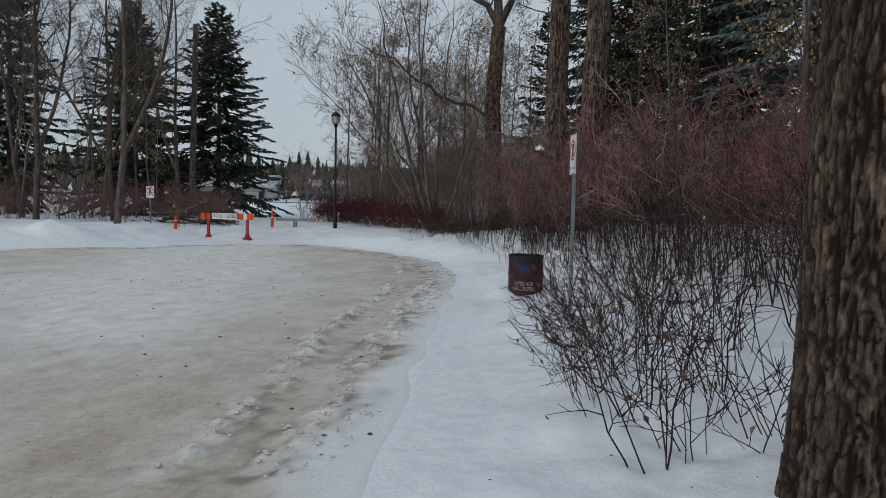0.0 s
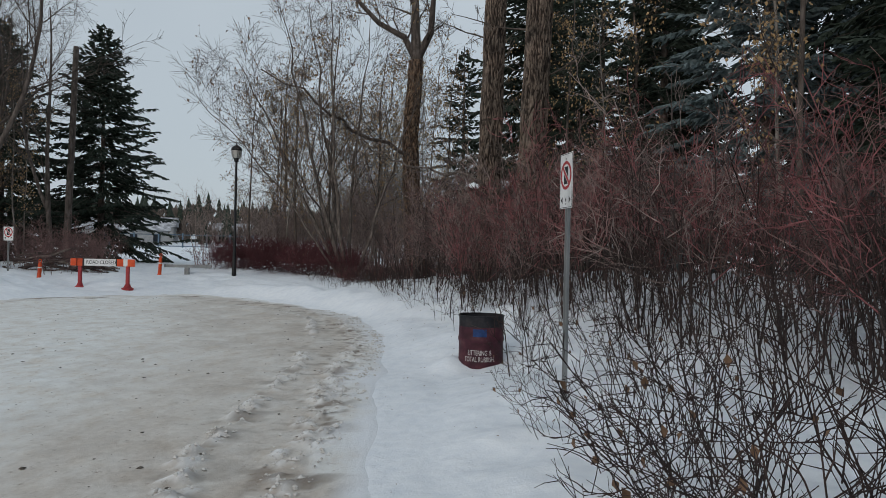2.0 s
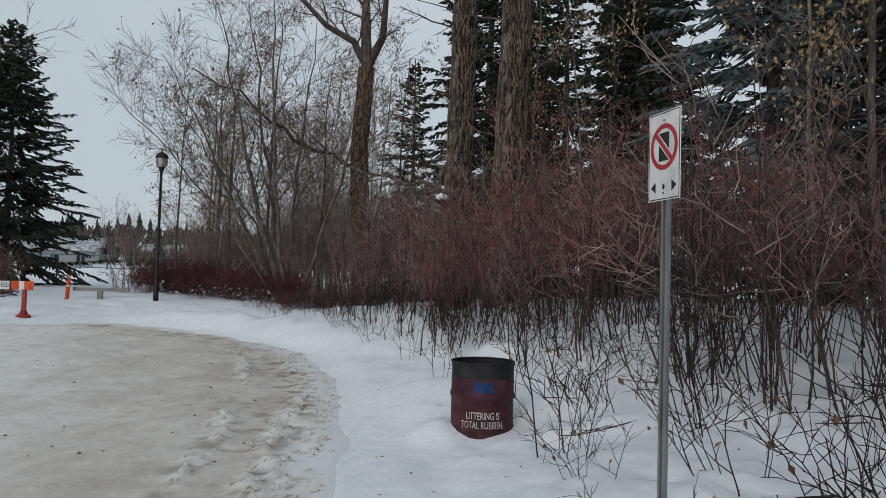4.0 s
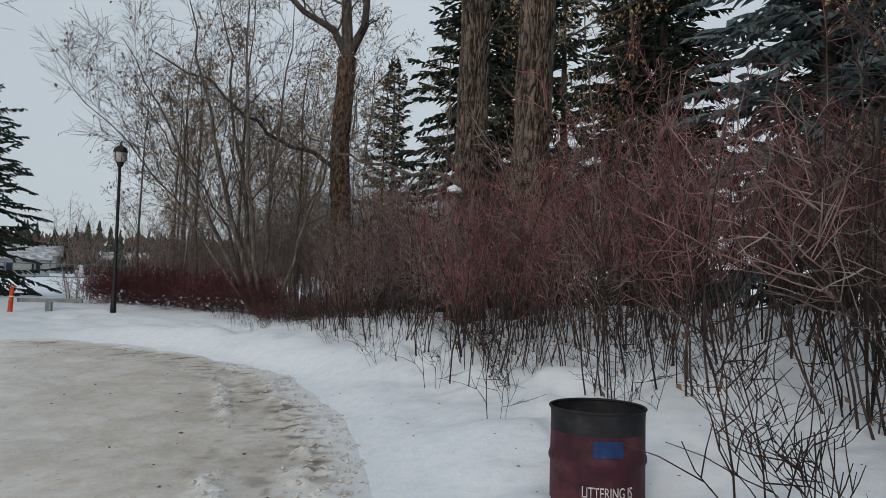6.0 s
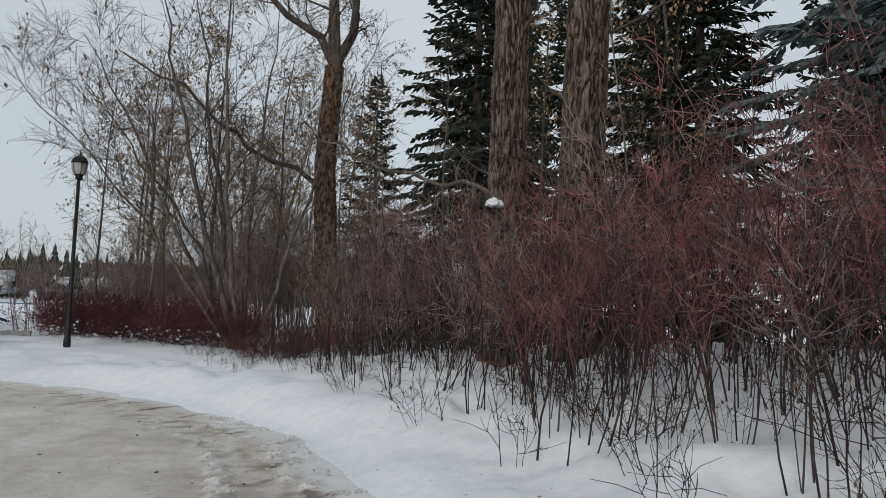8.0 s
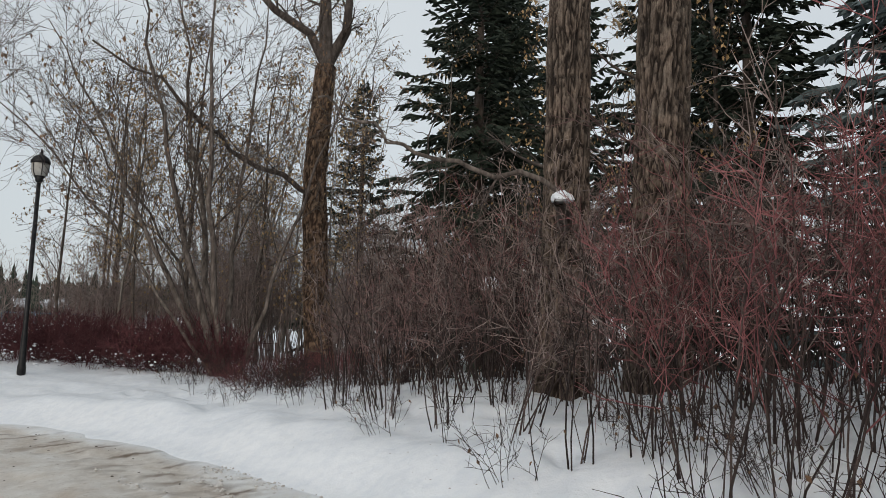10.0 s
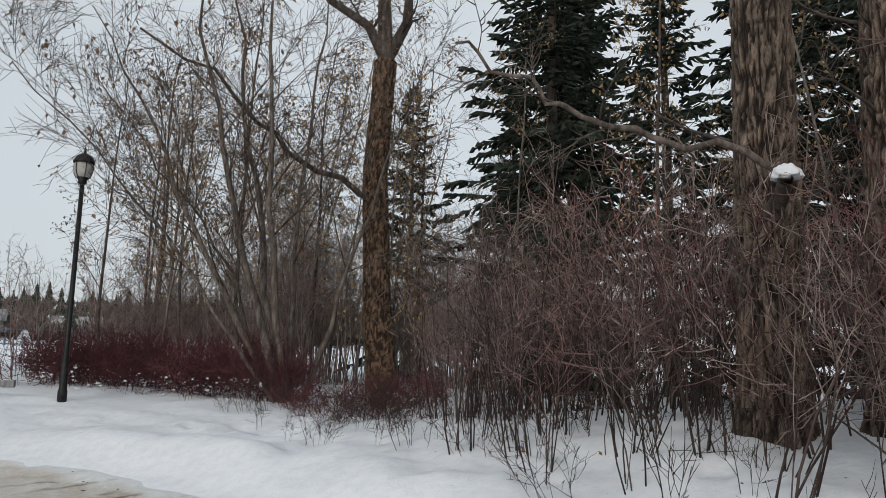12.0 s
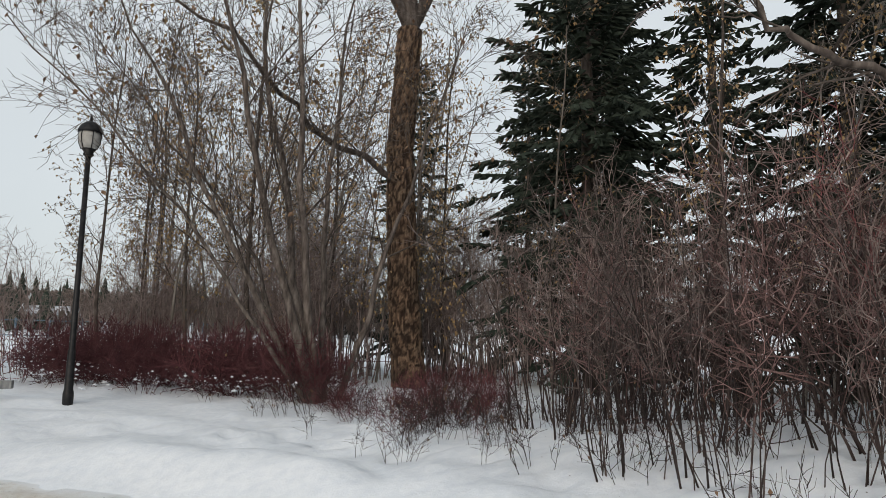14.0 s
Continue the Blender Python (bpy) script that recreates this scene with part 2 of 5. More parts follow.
def box(bm, size, at=(0, 0, 0), turn=(0, 0, 0), bevel=0.0):
    g = bmesh.ops.create_cube(bm, size=1.0)
    vs = g["verts"]
    bmesh.ops.scale(bm, vec=size, verts=vs)
    if bevel:
        es = list({e for v in vs for e in v.link_edges})
        r = bmesh.ops.bevel(bm, geom=es, offset=bevel, segments=2, affect="EDGES", profile=0.6)
        vs = list({v for f in r["faces"] for v in f.verts} | {v for v in vs if v.is_valid})
    bmesh.ops.transform(bm, matrix=pose(*at, *turn), verts=vs)
    return bm


def lathe(bm, profile, sides=24, at=(0, 0, 0), jitter=0.0, rng=None):
    """A turned shape from (radius, height) pairs."""
    rings = []
    for r, z in profile:
        ring = []
        for k in range(sides):
            a = 2 * math.pi * k / sides
            rr = r + (rng.uniform(-jitter, jitter) if rng else 0)
            ring.append(bm.verts.new((at[0] + rr * math.cos(a), at[1] + rr * math.sin(a), at[2] + z)))
        rings.append(ring)
    for a, b in zip(rings, rings[1:]):
        for k in range(sides):
            bm.faces.new((a[k], a[(k + 1) % sides], b[(k + 1) % sides], b[k]))
    for ring in (rings[0], rings[-1]):
        bm.faces.new(ring)
    return bm


def lettering(words, size, mat, parent, name, m, bend=None, label="", squash=1.0):
    """Words as a thin mesh; bend: a radius round which they lie."""
    cu = bpy.data.curves.new(name, "FONT")
    cu.body, cu.size, cu.align_x, cu.align_y, cu.extrude = words, size, "CENTER", "CENTER", 0.0015
    cu.resolution_u = 3
    tmp = bpy.data.objects.new(name, cu)
    scene.collection.objects.link(tmp)
    me = bpy.data.meshes.new_from_object(tmp.evaluated_get(bpy.context.evaluated_depsgraph_get()))
    bpy.data.objects.remove(tmp)
    me.materials.clear()
    me.materials.append(mat)
    for v in me.vertices:
        v.co.x *= squash
    if bend:
        for v in me.vertices:
            a, r = v.co.x / bend, bend + v.co.z
            v.co = (r * math.sin(a), v.co.y, r * math.cos(a) - bend)
    ob = child(name, me, parent, label)
    ob.matrix_local = m
    return ob


def vnoise(x, y, seed=0):
    """Smooth value noise in 0..1 for arrays."""
    xi, yi = np.floor(x).astype(np.int64), np.floor(y).astype(np.int64)
    fx, fy = x - xi, y - yi
    fx, fy = fx * fx * (3 - 2 * fx), fy * fy * (3 - 2 * fy)

    def cell(a, b):
        k = (a * 374761393 + b * 668265263 + seed * 974711) & 0x7FFFFFFF
        k = ((k ^ (k >> 13)) * 1274126177) & 0x7FFFFFFF
        return ((k ^ (k >> 16)) & 0xFFFF) / 65535.0
    top = cell(xi, yi) * (1 - fx) + cell(xi + 1, yi) * fx
    low = cell(xi, yi + 1) * (1 - fx) + cell(xi + 1, yi + 1) * fx
    return top * (1 - fy) + low * fy


def step(a, b, x):
    t = np.clip((x - a) / (b - a), 0, 1)
    return t * t * (3 - 2 * t)


# ---- the ground: one sheet of snow, with a packed turning loop let into it ----
EDGE = np.array([(1.45, -30), (1.4, 0), (1.12, 4.9), (0.78, 8.5), (0.50, 12), (0.25, 15.6), (-0.64, 19.1), (-2.5, 22.2), (-4.7, 24.5), (-7.1, 26.1),
                 (-8.9, 24.7), (-11.3, 21.6), (-13.5, 19.6), (-18, 16), (-30, 10), (-60, 2), (-60, -30)], float)


def road_distance(x, y):
    """Metres from the road's rim, negative on the road."""
    x, y = np.asarray(x, float), np.asarray(y, float)
    best, inside = np.full(x.shape, 1e9), np.zeros(x.shape, bool)
    for a, b in zip(EDGE, np.roll(EDGE, -1, 0)):
        d = b - a
        t = np.clip(((x - a[0]) * d[0] + (y - a[1]) * d[1]) / (d @ d), 0, 1)
        best = np.minimum(best, np.hypot(x - a[0] - t * d[0], y - a[1] - t * d[1]))
        cross = ((a[1] > y) != (b[1] > y)) & (x < d[0] * (y - a[1]) / (d[1] if d[1] else 1e-9) + a[0])
        inside ^= cross
    return np.where(inside, -best, best) + 0.12 * (vnoise(x * 1.3, y * 1.3, 3) - 0.5)


def terrain(x, y):
    x, y = np.asarray(x, float), np.asarray(y, float)
    d = road_distance(x, y)
    out = np.clip(d, 0, None)
    right = step(-7.5, -4.0, x)
    rise = (0.36 + 0.64 * step(9, 17, y)) * (1 - 0.65 * step(21, 27, y))
    h = right * rise * 1.05 * (1 - np.exp(-(out / 2.6) ** 1.5)) + (1 - right) * 0.5 * (1 - np.exp(-(out / 2.5) ** 1.5))
    h += (0.04 * step(0.0, 1.4, d) + 0.06 * step(0.0, 0.5, d) * step(11, 16, y)) * (0.6 + 0.8 * vnoise(x * 0.9, y * 0.9, 5))
    bank = np.exp(-((d - 1.3) / 0.8) ** 2) * (1 - step(-12.8, -11.4, x))
    h += bank * (0.05 + 0.30 * vnoise(x * 0.7, y * 0.7, 8) + 0.30 * vnoise(x * 1.9, y * 1.9, 18) + 0.10 * vnoise(x * 4.5, y * 4.5, 28))
    h += np.exp(-((d - 0.9) / 0.5) ** 2) * 0.16 * step(17, 20, y) * right * (0.5 + vnoise(x * 1.1, y * 1.1, 9))
    h -= 0.16 * np.exp(-((x + 10.3) ** 2 + (y - 25.8) ** 2) / 1.6) * step(0.3, 1.0, d)
    h -= 0.17 * np.exp(-((x - 3.4) ** 2 + (y - 4.0) ** 2) / 1.2)
    h -= 0.10 * np.exp(-((x - 1.9) ** 2 + (y - 12.2) ** 2) / 1.1) - 0.09 * np.exp(-((x - 1.35) ** 2 + (y - 12.3) ** 2) / 0.05)
    r = np.hypot(x, y - 20)
    h += 11.0 * step(105, 270, r) + 1.0 * step(30, 90, r)
    near = np.exp(-(r / 40) ** 2) * step(0.0, 1.2, d)
    h += near * (0.10 * (vnoise(x * 0.8, y * 0.8, 11) - 0.5) + 0.10 * (vnoise(x * 2.3, y * 2.3, 12) - 0.5) + 0.036 * (vnoise(x * 7, y * 7, 13) - 0.5))
    prints = step(0.62, 0.8, vnoise(x * 2.6, y * 2.6, 21)) * np.exp(-((d - 1.9) / 0.8) ** 2) * 0.07 * near
    trail = np.exp(-((d - 0.55 - 0.12 * np.sin(y * 1.3)) / 0.10) ** 2) * 0.035 * near * step(3.0, 1.0, np.abs(y - 8) / 3)
    return np.where(d > 0, h - prints - trail, -0.14 * step(0.04, -0.35, d) + h)


def ground_z(x, y):
    return float(terrain(np.array([x]), np.array([y]))[0])


def spaced(parts):
    out = [parts[0][0]]
    for a, b, s in parts:
        out += list(np.linspace(a, b, max(2, int(round((b - a) / s)) + 1))[1:])
    return np.array(out)


def sheet(xs, ys, fz, keep=None):
    X, Y = np.meshgrid(xs, ys)
    Z = fz(X, Y)
    n, m = X.shape
    idx = np.arange(n * m).reshape(n, m)
    F = np.stack([idx[:-1, :-1], idx[:-1, 1:], idx[1:, 1:], idx[1:, :-1]], -1).reshape(-1, 4)
    V = np.stack([X, Y, Z], -1).reshape(-1, 3)
    if keep is not None:
        F = F[keep(V[F].mean(1))]
        used, inv = np.unique(F, return_inverse=True)
        V, F = V[used], inv.reshape(-1, 4)
    return V, F


def chance(rng, xr, yr, test, n):
    """n random places in a rectangle that pass a test on arrays."""
    g = np.random.default_rng(rng.randrange(10 ** 6))
    xs, ys = np.zeros(0), np.zeros(0)
    while len(xs) < n:
        x, y = g.uniform(*xr, 4000), g.uniform(*yr, 4000)
        k = test(x, y)
        xs, ys = np.r_[xs, x[k]], np.r_[ys, y[k]]
    return xs[:n], ys[:n]


gx = spaced([(-700, -120, 40), (-120, -30, 6), (-30, -19, 0.8), (-19, -4, 0.2), (-4, 5, 0.075), (5, 14, 0.3), (14, 40, 2), (40, 120, 8), (120, 700, 50)])
gy = spaced([(-200, -10, 20), (-10, 1, 0.8), (1, 12, 0.075), (12, 31, 0.10), (31, 50, 0.6), (50, 130, 4), (130, 400, 15), (400, 1500, 100)])
V, F = sheet(gx, gy, terrain)
tagged(new("ground", mesh_of("ground", V, F, SNOW)), "soft trodden snow covering the ground beside the road", "snow", kind="structure")


def lumps(x, y):
    d = road_distance(x, y)
    a = np.exp(-((d + 0.45) / 0.22) ** 2) + 1.25 * np.exp(-((d + 1.15 + 0.07 * np.sin(y * 0.9)) / 0.10) ** 2)
    b = vnoise(x * 9, y * 9, 31) * 0.6 + vnoise(x * 19, y * 19, 32) * 0.4
    gate = step(0.22, 0.5, vnoise(x * 0.8, y * 0.8, 33)) * step(24, 17, y)
    rim = 0.5 * np.exp(-((d + 0.12) / 0.15) ** 2) * step(9, 13, y)
    return np.clip((a * gate + rim) * step(0.42, 0.8, b), 0, 1), d


def road_height(x, y):
    l, d = lumps(x, y)
    ruts = 0.012 * np.sin((d + 0.3 * vnoise(x * 0.4, y * 0.4, 40)) * 3.2) * step(-5, -1, d)
    h = 0.06 * l + ruts + 0.022 * (vnoise(x * 1.4, y * 1.4, 41) - 0.5) + 0.014 * (vnoise(x * 6, y * 6, 42) - 0.5)
    far = 0.03 * step(0.62, 0.8, vnoise(x * 1.6 + y * 0.4, y * 2.6, 43)) * step(16, 20, y) * step(-4, -1.5, d)
    return h * (1 - step(-0.5, -0.1, d)) - far - 0.035 * step(-0.05, 0.2, d)


rx = spaced([(-60, -15, 1.5), (-15, -7, 0.22), (-7, 1.9, 0.05)])
ry = spaced([(-30, 0, 2), (0, 3, 0.2), (3, 20, 0.06), (20, 27, 0.10)])
V, F = sheet(rx, ry, road_height, lambda c: road_distance(c[:, 0], c[:, 1]) < 0.2)
me = mesh_of("road", V, F, ROAD)
l, d = lumps(V[:, 0], V[:, 1])
tone = step(0.12, 0.4, l) * (0.6 + 0.4 * vnoise(V[:, 0] * 3, V[:, 1] * 3, 51))
me.attributes.new("crumbs", "FLOAT", "POINT").data.foreach_set("value", tone.astype(np.float32))
icy = np.exp(-(((V[:, 0] + 5.2 + 0.35 * (V[:, 1] - 13)) / 2.4) ** 2)) * step(32, 22, V[:, 1]) * step(4, 9, V[:, 1]) * (0.6 + 0.6 * vnoise(V[:, 0] * 0.6, V[:, 1] * 0.35, 52))
icy += 0.3 * step(7, 12, V[:, 1]) * step(-0.4, -1.0, d)
icy = np.maximum(icy, 0.95 * step(-0.85, -0.05, d + 0.5 * (vnoise(V[:, 0] * 4, V[:, 1] * 2, 53) - 0.5)))
me.attributes.new("icy", "FLOAT", "POINT").data.foreach_set("value", icy.astype(np.float32))
streaks = step(0.60, 0.78, vnoise((V[:, 0] + V[:, 1]) * 1.0, (V[:, 1] - V[:, 0]) * 4.5, 61) * 0.7 + 0.3 * vnoise(V[:, 0] * 9, V[:, 1] * 14, 62))
# far-rim streaks hold its undercut shadow in their colour; faint dirt further in
soil_shade = 0.9 * streaks * np.exp(-((d + 0.5) / 0.55) ** 2) * step(12, 18, V[:, 1]) + 0.10 * streaks * step(-0.2, -1.5, d)
ragged = 0.9 * (vnoise(V[:, 0] * 1.7, V[:, 1] * 1.1, 71) - 0.5) + 0.35 * (vnoise(V[:, 0] * 7, V[:, 1] * 5, 72) - 0.5)
snowy = step(-0.42, 0.02, d + 0.5 * ragged) * (1 - 0.5 * step(15, 19, V[:, 1]))
snowy = np.maximum(snowy, step(-0.15, 0.02, d))
me.attributes.new("snowy", "FLOAT", "POINT").data.foreach_set("value", snowy.astype(np.float32))
tracks = np.exp(-((d + 0.5) / 0.34) ** 2) + 0.6 * np.exp(-((d + 1.15 + 0.07 * np.sin(V[:, 1] * 0.9)) / 0.22) ** 2)
# dark spots scattered along both tracks
soil_shade += 0.85 * step(0.52, 0.75, 0.6 * vnoise(V[:, 0] * 10, V[:, 1] * 10, 65) + 0.4 * vnoise(V[:, 0] * 3, V[:, 1] * 3, 66)) * tracks * step(24, 17, V[:, 1])
me.attributes.new("soil_shade", "FLOAT", "POINT").data.foreach_set("value", soil_shade.astype(np.float32))
tagged(new("road", me), "packed snow turning loop with beige grit and icy sheets", "road", kind="structure")


# ---- plants: grown as tapering tubes ----
def unit(v):
    k = math.sqrt(v[0] * v[0] + v[1] * v[1] + v[2] * v[2]) or 1.0
    return (v[0] / k, v[1] / k, v[2] / k)


def wander(rng, p, d, length, n, bend, up):
    """A wavering line of n steps; up pulls it to the sky, a negative up to the ground."""
    pts, s = [p], length / n
    for _ in range(n):
        d = unit((d[0] + rng.gauss(0, bend), d[1] + rng.gauss(0, bend), d[2] + rng.gauss(0, bend) + up))
        p = (p[0] + d[0] * s, p[1] + d[1] * s, p[2] + d[2] * s)
        pts.append(p)
    return pts, d


def along(pts, f):
    f = min(max(f, 0.0), 0.999) * (len(pts) - 1)
    k = int(f)
    a, b, t = pts[k], pts[k + 1], f - k
    return tuple(a[i] + (b[i] - a[i]) * t for i in range(3)), unit(tuple(b[i] - a[i] for i in range(3)))


def sideways(rng, d, angle):
    """A direction that leaves d by about that angle (degrees), to any side."""
    while True:
        r = (rng.gauss(0, 1), rng.gauss(0, 1), rng.gauss(0, 1))
        k = sum(a * b for a, b in zip(r, d))
        r = unit(tuple(a - k * b for a, b in zip(r, d)))
        c, s = math.cos(radians(angle)), math.sin(radians(angle))
        return unit(tuple(c * b + s * a for a, b in zip(r, d)))


def tubes(name, paths, sides, mat):
    """One mesh from many (points, first radius, last radius) lines."""
    VV, FF, off = [], [], 0
    a = np.arange(sides) * 2 * np.pi / sides
    ca, sa = np.cos(a)[None, :, None], np.sin(a)[None, :, None]
    k = np.arange(sides)
    k2 = (k + 1) % sides
    for pts, r0, r1 in paths:
        P = np.array(pts)
        n = len(P)
        T = np.gradient(P, axis=0)
        T /= np.linalg.norm(T, axis=1, keepdims=True) + 1e-9
        ref = np.array((1.0, 0.2, 0.1)) if abs(T[0, 2]) > 0.7 else np.array((0.1, 0.2, 1.0))
        U = np.cross(T, ref)
        U /= np.linalg.norm(U, axis=1, keepdims=True) + 1e-9
        W = np.cross(T, U)
        R = np.linspace(r0, r1, n)[:, None, None]
        VV.append((P[:, None, :] + R * (ca * U[:, None, :] + sa * W[:, None, :])).reshape(-1, 3))
        row = (np.arange(n - 1) * sides)[:, None]
        FF.append(np.stack([row + k, row + k2, row + k2 + sides, row + k + sides], -1).reshape(-1, 4) + off)
        off += n * sides
    return mesh_of(name, np.concatenate(VV), np.concatenate(FF), mat)


def leaf_mesh(name, rng, places, size, mat, droop=0.7):
    """Curled dry leaves of four faces each, hanging at the places given."""
    VV, FF = [], []
    for p in places:
        s = size * rng.uniform(0.6, 1.25)
        d = unit((rng.gauss(0, 0.6), rng.gauss(0, 0.6), -droop))
        w = sideways(rng, d, 90)
        up = np.cross(d, w)
        P, D, Wd, U = np.array(p), np.array(d), np.array(w), up * rng.uniform(0.1, 0.3)
        o = len(VV) * 6
        VV.append([P, P + (D * 0.4 + Wd * 0.32 + U) * s, P + D * 0.45 * s, P + (D * 0.4 - Wd * 0.32 + U) * s, P + D * s + U * s, P + D * 0.2 * s])
        FF += [(o, o + 1, o + 2), (o, o + 2, o + 3), (o + 1, o + 4, o + 2), (o + 2, o + 4, o + 3)]
    return mesh_of(name, np.concatenate(VV), FF, mat, False)


def thing(name, label, category, group=""):
    return tagged(new(name), label, category, group)


def shrub(seed, height, stems, spread, twig_mat, label, side=9, subs=4, low=0.5, leaves=0, group="bare thicket shrubs", lean=(0, 0), fine=1.35, arch=0.02, reach=1.0, bits=1, thick=1.0, stem_mat=None, open_=1.0):
    """A many-stemmed bare shrub; each stem carries its own twigs."""
    rng = random.Random(seed)
    ob = thing("shrub", label, "shrub", group)
    leaf = []
    for _ in range(stems):
        paths = []
        a, r = rng.uniform(0, 6.28), rng.uniform(0.02, 0.24) * spread / open_
        out = rng.uniform(0.05, 0.36) * spread * open_
        h = height * rng.uniform(0.62, 1.12)
        base = (r * math.cos(a), r * math.sin(a), -0.12)
        line, _ = wander(rng, base, unit((out * math.cos(a) + lean[0], out * math.sin(a) + lean[1], 1.0)), h, 6, 0.10, arch)
        r0 = rng.uniform(0.006, 0.014) * (height / 2.6) * thick
        paths.append((line, r0, 0.003))
        for k in range(side):
            f = low + (1 - low) * (k + rng.random()) / side
            p, d = along(line, f)
            b, _ = wander(rng, p, sideways(rng, d, rng.uniform(28, 75)), (1.12 - f) * rng.uniform(0.5, 1.15) * height * 0.46 * reach + 0.15 * reach, 3, 0.2, 0.14)
            paths.append((b, (r0 * 0.42 * (1.2 - f * 0.6) + 0.0014) * fine, 0.002 * fine))
            for _ in range(subs):
                p2, d2 = along(b, rng.uniform(0.2, 0.95))
                c, _ = wander(rng, p2, sideways(rng, d2, rng.uniform(25, 70)), rng.uniform(0.12, 0.45) * reach, bits, 0.25, 0.03)
                paths.append((c, 0.003 * fine, 0.0016 * fine))
                if leaves and rng.random() < leaves:
                    leaf.append(c[-1])
        # main stem in the colour darkened for shade, twigs in their own
        me = tubes("stem", paths, 3, stem_mat or SHADE_DARK_STEM)
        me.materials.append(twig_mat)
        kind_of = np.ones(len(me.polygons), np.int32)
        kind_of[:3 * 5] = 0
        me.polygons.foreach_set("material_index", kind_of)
        child("stem", me, ob)
    if leaf:
        tagged(child("dry_leaves", leaf_mesh("dry_leaves", rng, leaf, 0.06, LEAF_BROWN), ob, "curled brown leaves left from autumn"), kind="stuff")
    return ob


FINE = 0.0059


def grow(rng, line, r0, r1, plan, level, big, small, tips):
    """Limbs off a line, limbs off those, and so on: plan is a list of (count, from, angle, length, ratio, bend, up)."""
    if level >= len(plan):
        tips.extend(line[-2:])
        return
    count, start, angle, length, thin, bend, up = plan[level]
    for k in range(count):
        f = start + (1 - start) * (k + rng.random()) / count
        p, d = along(line, f)
        size = length * rng.uniform(0.6, 1.15) * (1.15 - 0.6 * f)
        b, _ = wander(rng, p, sideways(rng, d, angle * rng.uniform(0.6, 1.3)), size, 5 if level == 0 else (3 if level == 1 else 2), bend, up)
        rr = max((r0 + (r1 - r0) * f) * thin, FINE)
        (big if rr > 0.02 else small).append((b, rr, max(rr * 0.25, FINE * 0.6)))
        grow(rng, b, rr, max(rr * 0.25, FINE * 0.6), plan, level + 1, big, small, tips)


def bare_tree(seed, trunks, plan, mat, label, leaves=0.0, leaf_size=0.07, leaf_mat=None, group="", twig_mat=None, sides=9):
    """A leafless tree: trunks are (points, first radius, last radius)."""
    rng = random.Random(seed)
    big, small, tips = [], [], []
    for line, r0, r1 in trunks:
        grow(rng, line, r0, r1, plan, 0, big, small, tips)
    ob = thing("tree", label, "tree", group)
    for t in trunks:
        child("trunk", tubes("trunk", [t], sides, mat), ob)
    crown = child("crown", tubes("crown", big + small, 3, twig_mat or mat), ob, "bare branching crown")
    if leaves:
        spots = [p for p in tips if rng.random() < leaves]
        child("leaves", leaf_mesh("leaves", rng, spots, leaf_size, leaf_mat or LEAF_TAN, 1.2), crown, "withered leaves still hanging")
    return ob


def furrowed_trunk(name, line, radii, mat, around, rows, plate=(0.10, 0.34), depth=0.03, flare=0.0, seed=0):
    """A trunk whose bark stands out in long plates between furrows."""
    P = np.array(line)
    s = np.linspace(0, 1, rows)
    at = s * (len(P) - 1)
    i = np.minimum(at.astype(int), len(P) - 2)
    C = P[i] + (P[i + 1] - P[i]) * (at - i)[:, None]
    R = np.interp(at, range(len(radii)), radii)
    length = float(np.linalg.norm(P[-1] - P[0]))
    VV, ridge = [], []
    for j in range(rows):
        z = s[j] * length
        for k in range(around):
            a = 2 * math.pi * k / around
            ca, sa = math.cos(a), math.sin(a)
            u = Vector((ca * R[j] / plate[0], sa * R[j] / plate[0], z / plate[1] + seed))
            w = 0.7 * noise.noise_vector(Vector((u.x * 0.25, u.y * 0.25, u.z * 1.3)))
            u += Vector((w.x, w.y, 0))
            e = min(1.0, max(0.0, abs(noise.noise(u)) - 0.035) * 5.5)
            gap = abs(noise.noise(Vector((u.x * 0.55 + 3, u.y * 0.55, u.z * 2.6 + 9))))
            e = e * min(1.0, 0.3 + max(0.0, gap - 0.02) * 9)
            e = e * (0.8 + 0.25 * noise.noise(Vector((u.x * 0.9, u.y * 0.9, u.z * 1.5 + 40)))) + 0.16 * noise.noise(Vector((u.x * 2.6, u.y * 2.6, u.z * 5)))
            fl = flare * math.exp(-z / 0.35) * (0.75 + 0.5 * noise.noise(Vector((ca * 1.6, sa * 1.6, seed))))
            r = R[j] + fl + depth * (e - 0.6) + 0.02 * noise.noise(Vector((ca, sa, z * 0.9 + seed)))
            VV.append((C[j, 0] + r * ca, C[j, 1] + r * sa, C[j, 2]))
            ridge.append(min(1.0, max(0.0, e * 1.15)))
    idx = np.arange(rows * around).reshape(rows, around)
    F = np.stack([idx[:-1], np.roll(idx[:-1], -1, 1), np.roll(idx[1:], -1, 1), idx[1:]], -1).reshape(-1, 4)
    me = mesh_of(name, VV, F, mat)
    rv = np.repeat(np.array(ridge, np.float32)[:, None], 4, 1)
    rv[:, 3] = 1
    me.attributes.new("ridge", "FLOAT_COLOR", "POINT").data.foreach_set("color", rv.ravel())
    return me


